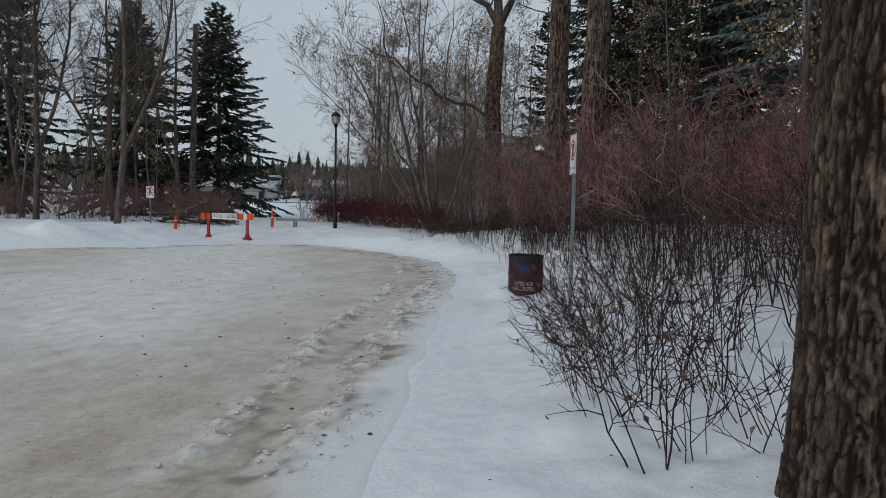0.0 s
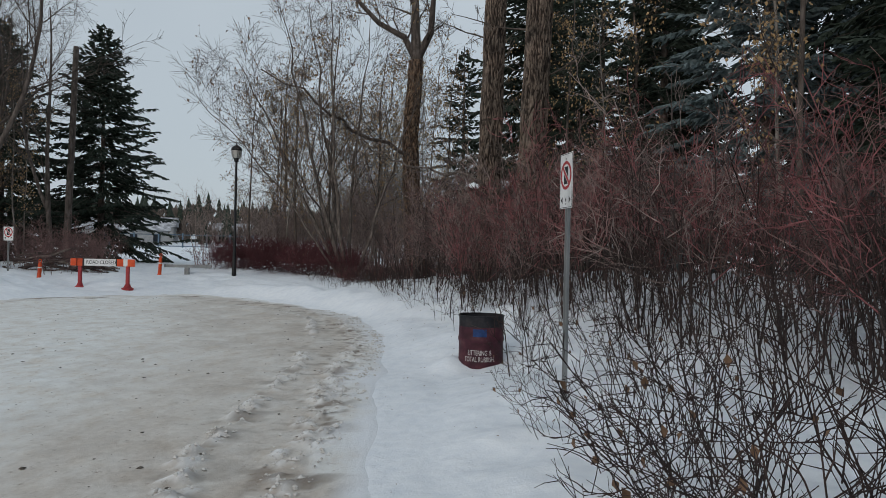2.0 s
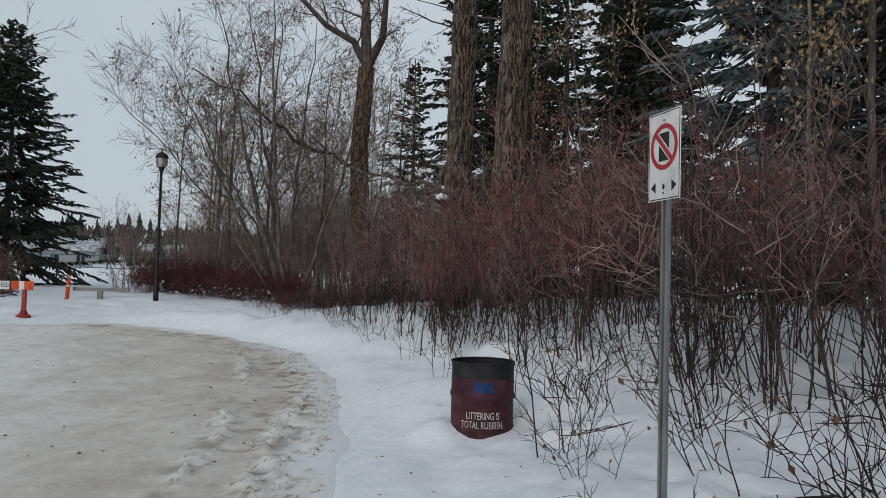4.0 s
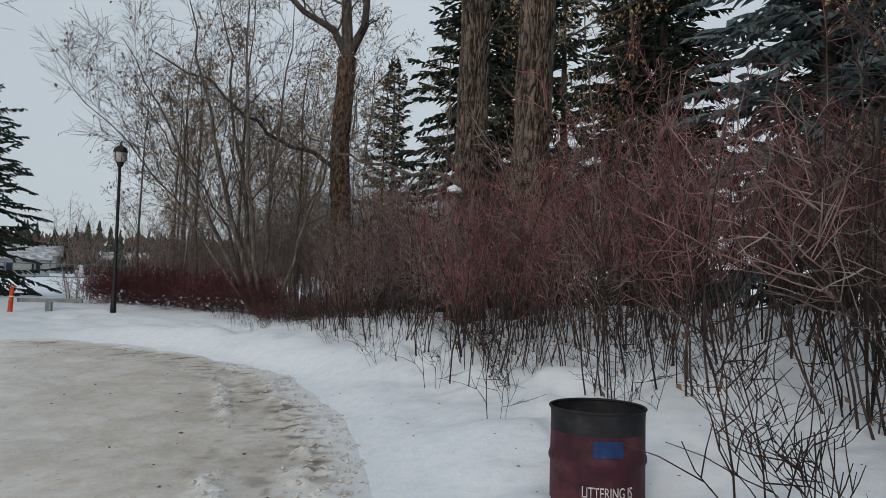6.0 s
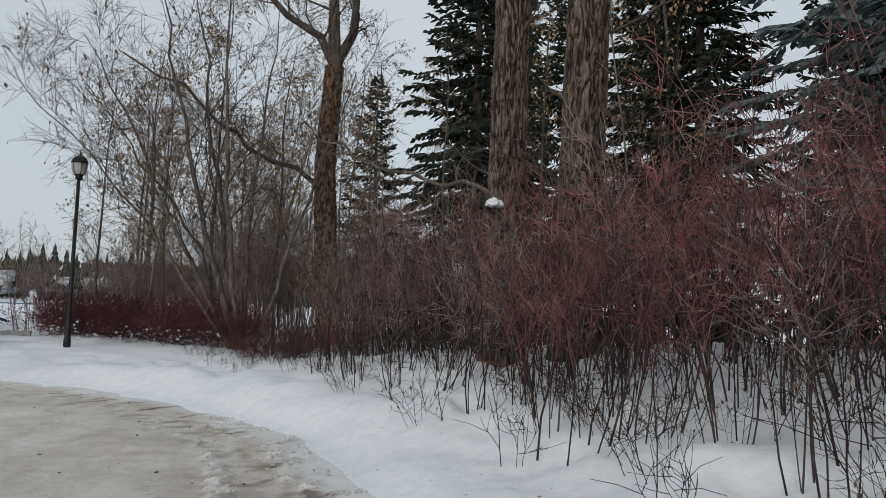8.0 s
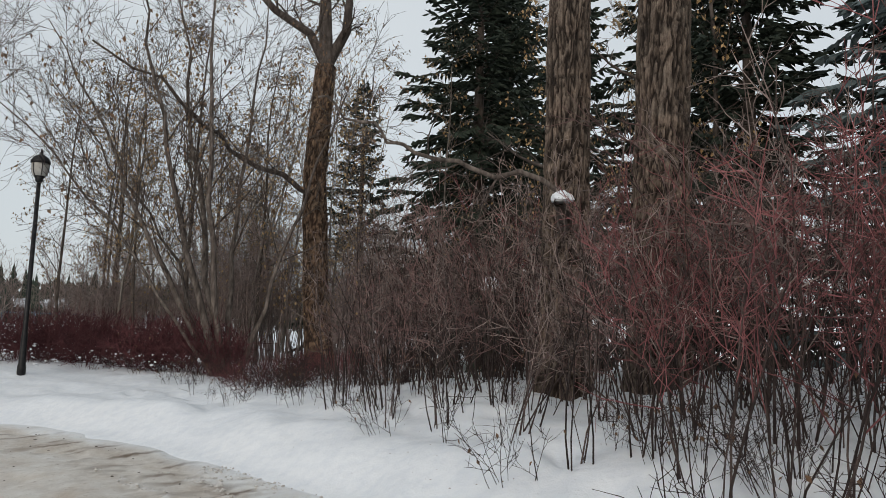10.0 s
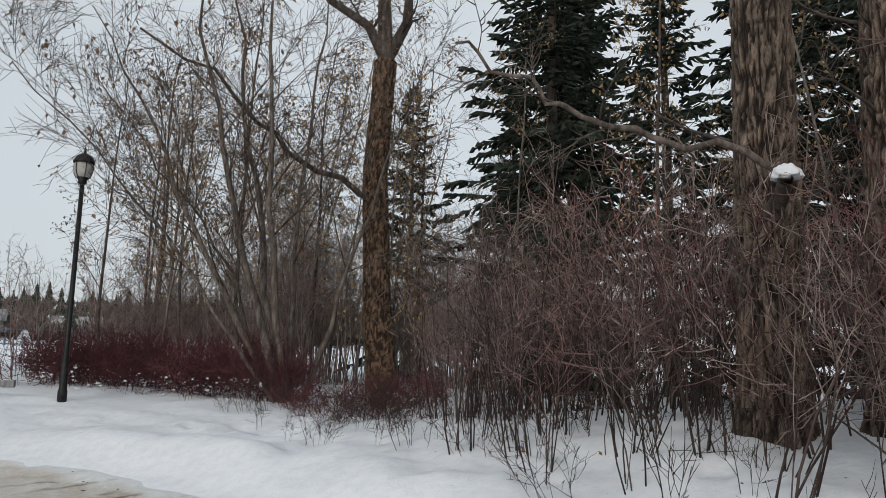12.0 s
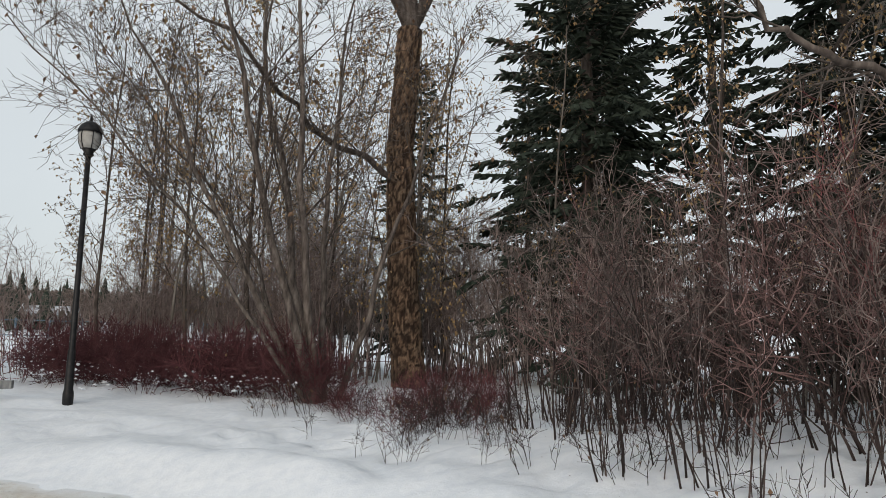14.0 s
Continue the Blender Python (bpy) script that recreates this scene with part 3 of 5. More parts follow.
def spruce(seed, height, radius, mat, label, bare=0.06, whorl=0.36, per=8, group="dark spruces behind the thicket"):
    """A spruce: whorls of drooping boughs, each a spray of needle-clad shoots."""
    rng = random.Random(seed)
    trunk = [((0, 0, -0.2), (rng.gauss(0, 0.05), rng.gauss(0, 0.05), height * 0.5), (0, 0, height)), height * 0.014 + 0.03, 0.012]
    limbs, shoots = [], []
    z = height * bare
    while z < height - 0.25:
        f = 1 - z / height
        n = per if f > 0.15 else 5
        for k in range(n):
            a = 6.283 * (k + rng.uniform(-0.35, 0.35)) / n + z * 1.7
            L = radius * (f ** 0.8) * rng.uniform(0.42, 1.2) + 0.12
            d = unit((math.cos(a), math.sin(a), -0.22 + 0.75 * (1 - f) ** 1.5 + rng.gauss(0, 0.2)))
            zz = z + rng.uniform(-0.32, 0.32)
            line, _ = wander(rng, (0, 0, zz), d, L, 4, 0.09, -0.05 + 0.08 * (1 - f) + rng.gauss(0, 0.03))
            limbs.append((line, 0.008 + 0.012 * f, 0.004))
            m = max(8, int(L / 0.085))
            for q in range(m):
                t = 0.18 + 0.82 * (q + rng.random()) / m
                p, dd = along(line, t)
                side = 1 if q % 2 else -1
                hx, hy = -dd[1] * side, dd[0] * side
                w = rng.uniform(0.5, 1.0)
                sd = unit((dd[0] * 0.75 + hx * w, dd[1] * 0.75 + hy * w, dd[2] * 0.6 - rng.uniform(0.1, 0.75)))
                sl = (0.20 + 0.34 * (1.1 - t)) * rng.uniform(0.7, 1.3) * min(1.0, 0.45 + L * 0.4)
                shoots.append((p, sd, sl))
            shoots.append((line[-2], unit(tuple(b - a2 for a2, b in zip(line[-2], line[-1]))), L / 4 + 0.16))
        z += whorl * (0.45 + 0.65 * f) * rng.uniform(0.8, 1.2)
    shoots.append(((0, 0, height - 0.3), (0, 0, 1), 0.5))
    P = np.array([q[0] for q in shoots])
    D = np.array([q[1] for q in shoots])
    L = np.array([q[2] for q in shoots])[:, None]
    g = np.random.default_rng(seed)
    U = np.cross(D, g.normal(size=D.shape))
    U /= np.linalg.norm(U, axis=1, keepdims=True) + 1e-9
    W = np.cross(D, U)
    r = 0.032 + 0.042 * g.random((len(P), 1))
    rings = [P]
    for j in range(3):
        a = 2.094 * j
        rings.append(P + D * L * (0.45 + 0.15 * g.normal(size=(len(P), 1))) + (U * math.cos(a) + W * math.sin(a)) * r * (0.6 + 0.9 * g.random((len(P), 1))))
    rings.append(P + D * L)
    V = np.stack(rings, 1).reshape(-1, 3)
    T = []
    for j in range(3):
        k = (j + 1) % 3
        T += [(0, 1 + j, 1 + k), (1 + j, 4, 1 + k)]
    F = (np.arange(len(P))[:, None, None] * 5 + np.array(T)[None]).reshape(-1, 3)
    ob = thing("spruce_tree", label, "spruce", group)
    child("trunk", tubes("trunk", [tuple(trunk)], 9, LIMB), ob)
    child("framework", tubes("framework", limbs, 3, LIMB), ob, "brown limbs inside the crown")
    child("crown", mesh_of("crown", V, F, mat, False), ob, "needle-covered drooping shoots")
    return ob


def joined(name, source, places, label, category):
    """Many copies of a shrub that nobody could count, as one mesh: places are (x, y, turn, scale)."""
    parts = []
    for o in source.children:
        if o.name.startswith("stem"):
            me = o.data
            v, f = np.empty(len(me.vertices) * 3, np.float32), np.empty(len(me.loops), np.int32)
            me.vertices.foreach_get("co", v)
            me.loops.foreach_get("vertex_index", f)
            parts.append((v.reshape(-1, 3), f.reshape(-1, 4), me.materials[1]))
    VV, FF, off = [], [], 0
    for x, y, turn, scale in places:
        c, s, z = math.cos(radians(turn)) * scale, math.sin(radians(turn)) * scale, ground_z(x, y)
        for v, f, mat in parts:
            VV.append(np.stack([x + v[:, 0] * c - v[:, 1] * s, y + v[:, 0] * s + v[:, 1] * c, z + v[:, 2] * scale], 1))
            FF.append(f + off)
            off += len(v)
    return tagged(new(name, mesh_of(name, np.concatenate(VV), np.concatenate(FF), parts[0][2])), label, category, kind="stuff")


def stand(ob, x, y, turn=0.0, scale=1.0, dz=0.0):
    ob.matrix_basis = pose(x, y, ground_z(x, y) + dz, 0, 0, turn) @ Matrix.Scale(scale, 4)
    return ob


def again(ob, x, y, turn=0.0, scale=1.0, dz=0.0, tilt=(0, 0)):
    keep = ob.matrix_basis.copy()
    ob.matrix_basis = Matrix.Identity(4)
    c = copy_thing(ob, pose(x, y, ground_z(x, y) + dz, tilt[0], tilt[1], turn) @ Matrix.Scale(scale, 4))
    ob.matrix_basis = keep
    return c


# the old poplar beside the road at the start
ob = tagged(new("tree"), "thick old poplar trunk with dark furrowed bark beside the road", "tree")
ob.location = (3.60, 4.33, -0.05)
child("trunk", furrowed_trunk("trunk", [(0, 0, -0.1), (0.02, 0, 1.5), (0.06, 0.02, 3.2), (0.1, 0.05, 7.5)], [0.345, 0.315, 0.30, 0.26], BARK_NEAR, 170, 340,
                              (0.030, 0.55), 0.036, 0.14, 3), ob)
VV = []
for j in range(31):
    for k in range(41):
        a, z = radians(-98 + 2.2 * k), -0.05 + 0.023 * j
        rag = 0.10 * noise.noise(Vector((a * 4, z * 5, 2.0)))
        zz = min(z, 0.50 + rag) if k > 6 else z * (0.25 + 0.125 * k)
        r = 0.345 - 0.02 * zz / 1.5 + 0.14 * math.exp(-max(zz, 0) / 0.35) * 1.2 + 0.022 + 0.014 * noise.noise(Vector((math.cos(a) * 7, math.sin(a) * 7, zz * 6)))
        VV.append((r * math.cos(a), r * math.sin(a), zz))
idx = np.arange(31 * 41).reshape(31, 41)
F = np.stack([idx[:-1, :-1], idx[:-1, 1:], idx[1:, 1:], idx[1:, :-1]], -1).reshape(-1, 4)
child("bare_patch", mesh_of("bare_patch", VV, F, BARE_WOOD), ob, "paler worn patch at the foot of the trunk")

# the two great poplars in the thicket
for x, y, r, lean, seed in ((2.2, 20.75, 0.27, (0.02, 0.01), 7), (3.12, 20.15, 0.31, (0.035, 0.0), 12)):
    ob = tagged(new("tree"), "tall straight poplar with deeply furrowed grey-brown bark", "tree", "tall poplars")
    z = ground_z(x, y)
    ob.location = (x, y, z)
    line = [(0, 0, -0.2), (lean[0] * 3, lean[1] * 3, 3.0), (lean[0] * 7, lean[1] * 7, 7.0), (lean[0] * 14, lean[1] * 14, 14.0)]
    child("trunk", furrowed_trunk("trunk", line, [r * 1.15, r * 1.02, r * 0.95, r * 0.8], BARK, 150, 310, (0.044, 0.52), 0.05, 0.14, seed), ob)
    rng = random.Random(seed)
    for k in range(7):
        big, small, tips = [], [], []
        p, d = along(line, 0.30 + 0.09 * k)
        b, _ = wander(rng, p, sideways(rng, d, 70), rng.uniform(1.0, 2.6), 6, 0.18, 0.05)
        big.append((b, 0.028, 0.008))
        grow(rng, b, 0.028, 0.008, [(5, 0.2, 45, 0.7, 0.4, 0.2, 0.02), (4, 0.2, 45, 0.3, 0.5, 0.2, 0.0)], 0, big, small, tips)
        child("branch", tubes("branch", big + small, 4, LIMB), ob, "thin side branch")



def top_of(ob, base, height, r, seed):
    """The upper trunk and crown of a big poplar."""
    g = random.Random(seed)
    line, _ = wander(g, base, (0.03, 0.02, 1), height, 7, 0.05, 0.03)
    big, small, tips = [], [], []
    grow(g, line, r, 0.03, [(9, 0.05, 45, 2.6, 0.4, 0.12, 0.05), (6, 0.2, 45, 1.1, 0.45, 0.16, 0.03), (4, 0.1, 45, 0.45, 0.5, 0.2, 0.0)], 0, big, small, tips)
    child("crown", tubes("crown", [(line, r, 0.03)] + big + small, 5, LIMB), ob, "bare branching crown")


for big_tree in [o for o in scene.objects if o.name.startswith("tree") and o.parent is None]:
    old = big_tree.location.y < 10
    top_of(big_tree, (0.1, 0.05, 7.3) if old else (0.35, 0.05, 13.8), 6.0, 0.25 if old else 0.21, 900 + int(big_tree.location.y))

# the forked, leaning poplar with tan leaves
rng = random.Random(5)
ob_line = [(-0.15, 34.4, 0.3), (-0.40, 34.4, 3.0), (-0.56, 34.4, 6.5), (-0.36, 34.4, 9.9)]
left = [(-0.36, 34.4, 9.9), (-0.9, 34.3, 10.9), (-2.0, 34.0, 11.4), (-3.2, 33.8, 12.6), (-4.4, 33.6, 14.2)]
mid = [(-0.36, 34.4, 9.9), (-0.45, 34.5, 12.0), (-0.5, 34.6, 14.0), (-0.8, 34.6, 17.0)]
rightl = [(-0.36, 34.4, 9.9), (0.25, 34.5, 11.2), (0.35, 34.6, 13.0), (1.1, 34.6, 16.0)]
limb = [(-0.5, 34.4, 5.7), (-1.0, 34.1, 5.85), (-1.5, 33.8, 6.2), (-2.2, 33.4, 6.25), (-2.95, 32.6, 6.5), (-3.2, 32.2, 6.85), (-3.6, 31.7, 6.9), (-4.1, 31.0, 7.3), (-4.5, 30.6, 7.75), (-5.1, 30.3, 7.8), (-6.0, 30.0, 8.3)]
ob = bare_tree(5, [(left, 0.17, 0.05), (mid, 0.24, 0.08), (rightl, 0.20, 0.06), (limb, 0.095, 0.025)],
               [(9, 0.15, 55, 2.2, 0.35, 0.14, 0.03), (7, 0.15, 45, 1.1, 0.4, 0.18, 0.0), (6, 0.1, 45, 0.5, 0.5, 0.2, -0.08)],
               LIMB, "tall forked poplar with dry tan leaves hanging in clusters", 0.25, 0.11, LEAF_TAN, twig_mat=LIMB)
child("trunk", furrowed_trunk("trunk", ob_line, [0.44, 0.39, 0.35, 0.32], BARK_TAN, 60, 160, (0.09, 0.4), 0.05, 0.1, 21), ob)
rng = random.Random(77)
spots = []
for _ in range(620):
    p, d = along(ob_line, rng.uniform(0.2, 0.98))
    side = rng.choice((-1, 1, 1))
    spots.append((p[0] + side * rng.uniform(0.3, 1.6), p[1] - 0.2 + rng.gauss(0, 0.5), p[2] + rng.gauss(0, 0.4)))
child("leaves", leaf_mesh("leaves", rng, spots, 0.10, LEAF_TAN, 1.2), ob, "withered tan leaves on fine shoots beside the trunk")

# the many-stemmed tree at the road's bend
rng = random.Random(31)
trunks = []
for low, high, dy, top, r in ((-1.75, -4.4, 0.1, 8.6, 0.10), (-1.1, -2.6, -0.3, 10.2, 0.12), (-0.75, -2.0, 0.4, 11.0, 0.12), (-0.55, -0.9, -0.2, 11.2, 0.11),
                              (1.05, 2.6, 0.1, 8.2, 0.085), (-0.2, 0.5, 0.5, 10.6, 0.09), (-2.1, -5.4, -0.4, 6.8, 0.06), (-1.5, -4.9, 0.9, 7.8, 0.06)):
    line = []
    for k in range(14):
        z = top * k / 13
        f = z / 3.0
        dx = low * f - low * 0.06 * f * f if z < 3 else low * 0.94 + (high - low * 0.94) * ((z - 3) / (top - 3)) ** 1.1
        line.append((-2.42 + low * 0.08 + dx + rng.gauss(0, 0.018) * min(k, 3), 29.9 + dy * (0.3 + 0.25 * z) + rng.gauss(0, 0.025) * min(k, 3), 0.15 + z))
    trunks.append((line, r * 0.82, 0.010))
bare_tree(31, trunks, [(10, 0.3, 40, 3.2, 0.42, 0.09, 0.04), (8, 0.12, 40, 1.5, 0.45, 0.13, 0.02), (7, 0.1, 40, 0.75, 0.55, 0.18, -0.02)],
          STEM_BARK, "leafless many-stemmed tree with a few hanging withered leaves", 0.075, 0.12, LEAF_BROWN, sides=8, twig_mat=LIMB)

# slender woodland trees; three kinds, repeated


def slim_tree(seed, height, r, mat, label, leaves=0.0):
    rng = random.Random(seed)
    line, _ = wander(rng, (0, 0, -0.2), (rng.gauss(0, 0.05), rng.gauss(0, 0.05), 1), height, 10, 0.05, 0.03)
    return bare_tree(seed, [(line, r, 0.015)], [(14, 0.18, 45, 2.0, 0.4, 0.12, 0.05), (6, 0.15, 48, 0.95, 0.45, 0.18, 0.02), (5, 0.1, 45, 0.42, 0.5, 0.2, 0.0)], mat, label, leaves, 0.10, LEAF_TAN, "slender woodland trees", sides=7)


slims = [slim_tree(101, 10, 0.05, PALE_LIMB, "slender bare woodland tree with grey-brown bark", 0.5), slim_tree(102, 9, 0.042, PALE_LIMB, "slender bare woodland tree with pale bark", 0.45),
         slim_tree(103, 11, 0.065, LIMB, "slender bare woodland tree with tan leaves", 0.8)]
rng = random.Random(9)
spots = [(rng.uniform(-8.0, 1.2), rng.uniform(34.5, 50)) for _ in range(44)] + [(rng.uniform(3, 9), rng.uniform(24, 40)) for _ in range(6)]
spots += [(6.5, 13.45), (7.2, 12.2), (7.5, 16.5), (5.9, 9.2), (9.5, 10.5), (9.0, 14.5), (7.8, 10.6), (8.3, 13.0), (6.0, 24.0)]
for k, (x, y) in enumerate(spots):
    o = slims[2 if x > 5 and y < 16 and k > 2 else k % 3]
    (stand if k < 3 else again)(o, x, y, rng.uniform(0, 360), rng.uniform(0.8, 1.15))

# tall broadleaf trees west of the drive
WIDE = [(13, 0.25, 42, 4.2, 0.45, 0.12, 0.05), (8, 0.2, 42, 1.8, 0.42, 0.16, 0.03), (7, 0.15, 42, 0.7, 0.45, 0.18, 0.0)]


def wide_tree(seed, height, r, label):
    rng = random.Random(seed)
    line, _ = wander(rng, (0, 0, -0.2), (0.05, 0, 1), height, 9, 0.05, 0.03)
    p, d = along(line, 0.22)
    second, _ = wander(rng, p, unit((0.45, 0.1, 1)), height * 0.7, 8, 0.06, 0.04)
    return bare_tree(seed, [(line, r, 0.03), (second, r * 0.7, 0.025)], WIDE, LIMB, label, group="bare trees west of the road", sides=9)


wides = [wide_tree(201, 13, 0.14, "tall bare broadleaf tree with a forked trunk"), wide_tree(202, 12, 0.105, "tall bare broadleaf tree with leaning stems")]
for k, (x, y, t, s) in enumerate([(-14.1, 25.6, 20, 1.0), (-16.5, 29.0, 200, 0.95), (-19.0, 27.5, 90, 1.0), (-22.0, 30.5, 300, 1.05), (-18.5, 24.0, 130, 0.85),
                                  (-24.5, 27.0, 40, 1.0), (-21.0, 35.0, 10, 1.0), (-27.5, 33.0, 250, 1.1), (-15.5, 33.0, 170, 0.85)]):
    (stand if k < 2 else again)(wides[k % 2], x, y, t, s)
for k in range(10):
    again(slims[k % 3], -15 - 14 * rng.random(), 24 + 14 * rng.random(), rng.uniform(0, 360), rng.uniform(0.8, 1.1), tilt=(rng.uniform(-8, 8), rng.uniform(-8, 8)))

# a broken-topped bare pole beside the western spruce
ob = thing("dead_tree", "grey dead tree trunk with a broken top", "tree")
line, _ = wander(random.Random(6), (0, 0, -0.2), (0.04, 0, 1), 10.3, 9, 0.015, 0.01)
child("trunk", tubes("trunk", [(line, 0.17, 0.12)], 9, LIMB), ob)
stand(ob, -16.6, 36.0, 0)

# spruces
sp_a = spruce(301, 15, 3.4, NEEDLES, "tall dark green spruce with drooping boughs")
sp_b = spruce(302, 13, 3.1, NEEDLES, "dark green spruce with an open crown", per=6, whorl=0.5)
sp_blue = spruce(303, 12.5, 3.6, NEEDLES_BLUE, "blue-grey spruce with dense frosted boughs", per=8, whorl=0.34, group="blue spruces")
sp_wide = spruce(304, 12.2, 4.8, NEEDLES, "broad dark spruce with long drooping boughs", bare=0.03, per=9, whorl=0.3, group="spruces west of the road")
stand(sp_wide, -16.9, 39.8, 0, 1.0)
stand(sp_a, 4.75, 34.3, 0, 1.22)
stand(sp_b, 1.9, 46.0, 0, 1.03)
stand(sp_blue, 8.6, 19.9, 0, 1.0)
for o, x, y, t, s in [(sp_a, 9.4, 30.2, 80, 1.1), (sp_a, 9.4, 13.9, 70, 0.8), (sp_b, 7.4, 32.6, 40, 1.1), (sp_a, 7.5, 40.0, 40, 1.2), (sp_a, 7.6, 24.6, 140, 0.85), (sp_a, 13.2, 25.5, 200, 1.0), (sp_a, 13.5, 17.0, 120, 0.95),
                      (sp_a, 11.2, 13.0, 20, 0.95), (sp_a, 14.0, 10.0, 300, 1.0), (sp_wide, -21.0, 38.0, 60, 0.98), (sp_a, -28.0, 37.0, 210, 1.1),
                      (sp_b, 6.3, 44.3, 250, 1.0), (sp_blue, 13.0, 21.5, 130, 1.0), (sp_b, -33, 40, 90, 1.1), (sp_a, 10.4, 17.0, 260, 0.85), (sp_a, -31.0, 32.5, 130, 1.0)]:
    again(o, x, y, t, s)

# the thicket
UPRIGHT = dict(side=8, subs=3, low=0.34, fine=1.12, reach=0.72, bits=2, open_=0.55)
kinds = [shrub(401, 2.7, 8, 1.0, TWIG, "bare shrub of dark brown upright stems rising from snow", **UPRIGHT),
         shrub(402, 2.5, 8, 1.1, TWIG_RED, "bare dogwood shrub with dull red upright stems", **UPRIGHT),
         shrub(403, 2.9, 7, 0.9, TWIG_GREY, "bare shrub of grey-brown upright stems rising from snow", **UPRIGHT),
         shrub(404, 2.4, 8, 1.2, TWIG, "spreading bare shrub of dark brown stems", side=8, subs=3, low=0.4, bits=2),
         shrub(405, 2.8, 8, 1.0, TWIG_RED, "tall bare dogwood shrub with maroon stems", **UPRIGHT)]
rng = random.Random(44)
first = set()
count = 0
tries = 0
placed = []
while count < 235 and tries < 9000:
    tries += 1
    y = rng.uniform(7.5, 34)
    x = rng.uniform(-5, 11)
    d = float(road_distance(np.array([x]), np.array([y]))[0])
    start = 1.35 if y > 16 else (2.0 if y > 13.7 else (3.4 if y > 11.5 else 4.3))
    if d < start or d > 7.5 or (d > 4.5 and rng.random() < 0.4) or math.hypot(x - 2.38, y - 9.67) < 1.1 or (19 < y < 24.4 and abs((x - 2.25) - (y - 24.2) * 0.57) < 0.3):
        continue
    gap = 0.52 if d < 5 else 0.8
    if y > 22 and x < -0.2 or y > 25 and x < 0.6 or y > 30 or any(math.hypot(x - a, y - b) < gap for a, b in placed):
        continue
    placed.append((x, y))
    k = rng.choice((0, 2, 1, 2, 3, 4)) if y < 17 else rng.choice((0, 2, 2, 2, 2, 3, 1))
    s = rng.uniform(0.78, 1.22) * (0.8 if d < 2.4 else 1.0)
    if k in first:
        again(kinds[k], x, y, rng.uniform(0, 360), s, tilt=(rng.gauss(0, 5), rng.gauss(0, 5)))
    else:
        stand(kinds[k], x, y, rng.uniform(0, 360), s)
        first.add(k)
    count += 1

# taller brush behind the bend
joined("far_brush", kinds[2], [(rng.uniform(-10.5, 1.5), rng.uniform(36, 43), rng.uniform(0, 360), rng.uniform(0.9, 1.5)) for k in range(34)] + [(rng.uniform(-7.5, 4.5), rng.uniform(35.2, 41), rng.uniform(0, 360), rng.uniform(1.1, 1.9)) for k in range(46)] + [(rng.uniform(-3.5, 3.2), rng.uniform(36, 40), rng.uniform(0, 360), rng.uniform(1.7, 2.4)) for k in range(26)], "grey-brown brush behind the road's bend", "brush")

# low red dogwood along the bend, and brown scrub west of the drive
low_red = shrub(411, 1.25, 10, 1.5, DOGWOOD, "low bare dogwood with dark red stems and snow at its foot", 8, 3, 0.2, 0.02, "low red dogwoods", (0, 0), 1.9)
low_brown = shrub(412, 1.6, 9, 1.4, TWIG, "low brown scrub at the wood's edge", 8, 3, 0.2, 0.05, "brown scrub west of the road")
stand(low_red, -4.5, 30.8)
spots = []
for k in range(58):
    x = rng.uniform(-9.0, -2.6)
    spots.append((x, 33.2 + (x + 8) * -0.55 + rng.uniform(-1.0, 3.5), rng.uniform(0, 360), rng.uniform(0.75, 1.15)))
joined("dogwood_bank", low_red, spots[12:], "bank of dark red dogwood stems along the bend", "dogwood")
for x, y, t, k in spots[:12]:
    again(low_red, x, y, t, k)
for k in range(12):
    again(low_red, rng.uniform(-1.6, 0.8), rng.uniform(26.5, 32), rng.uniform(0, 360), rng.uniform(0.4, 0.65))
for k in range(9):
    y = rng.uniform(25.2, 29.0)
    again(low_red, rng.uniform(-1.6, 0.4) - 0.42 * (y - 24.5), y, rng.uniform(0, 360), rng.uniform(0.32, 0.5))
stand(low_brown, -15.5, 27.8)
joined("brown_scrub", low_brown, [(-11.0 - 17 * rng.random() ** 1.3, rng.uniform(27.2, 31.5), rng.uniform(0, 360), rng.uniform(0.8, 1.25)) for k in range(42)],
       "brown scrub at the foot of the western trees", "brush")

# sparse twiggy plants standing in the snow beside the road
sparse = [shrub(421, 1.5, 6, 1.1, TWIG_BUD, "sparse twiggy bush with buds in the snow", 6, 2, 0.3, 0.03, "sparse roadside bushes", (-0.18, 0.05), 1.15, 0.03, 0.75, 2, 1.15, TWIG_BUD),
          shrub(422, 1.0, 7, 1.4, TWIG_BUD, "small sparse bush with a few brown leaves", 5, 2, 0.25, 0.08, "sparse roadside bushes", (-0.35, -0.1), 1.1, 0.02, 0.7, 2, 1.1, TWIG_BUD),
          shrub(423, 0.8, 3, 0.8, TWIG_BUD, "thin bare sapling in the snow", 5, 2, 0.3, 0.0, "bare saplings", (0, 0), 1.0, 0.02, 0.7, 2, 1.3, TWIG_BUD)]
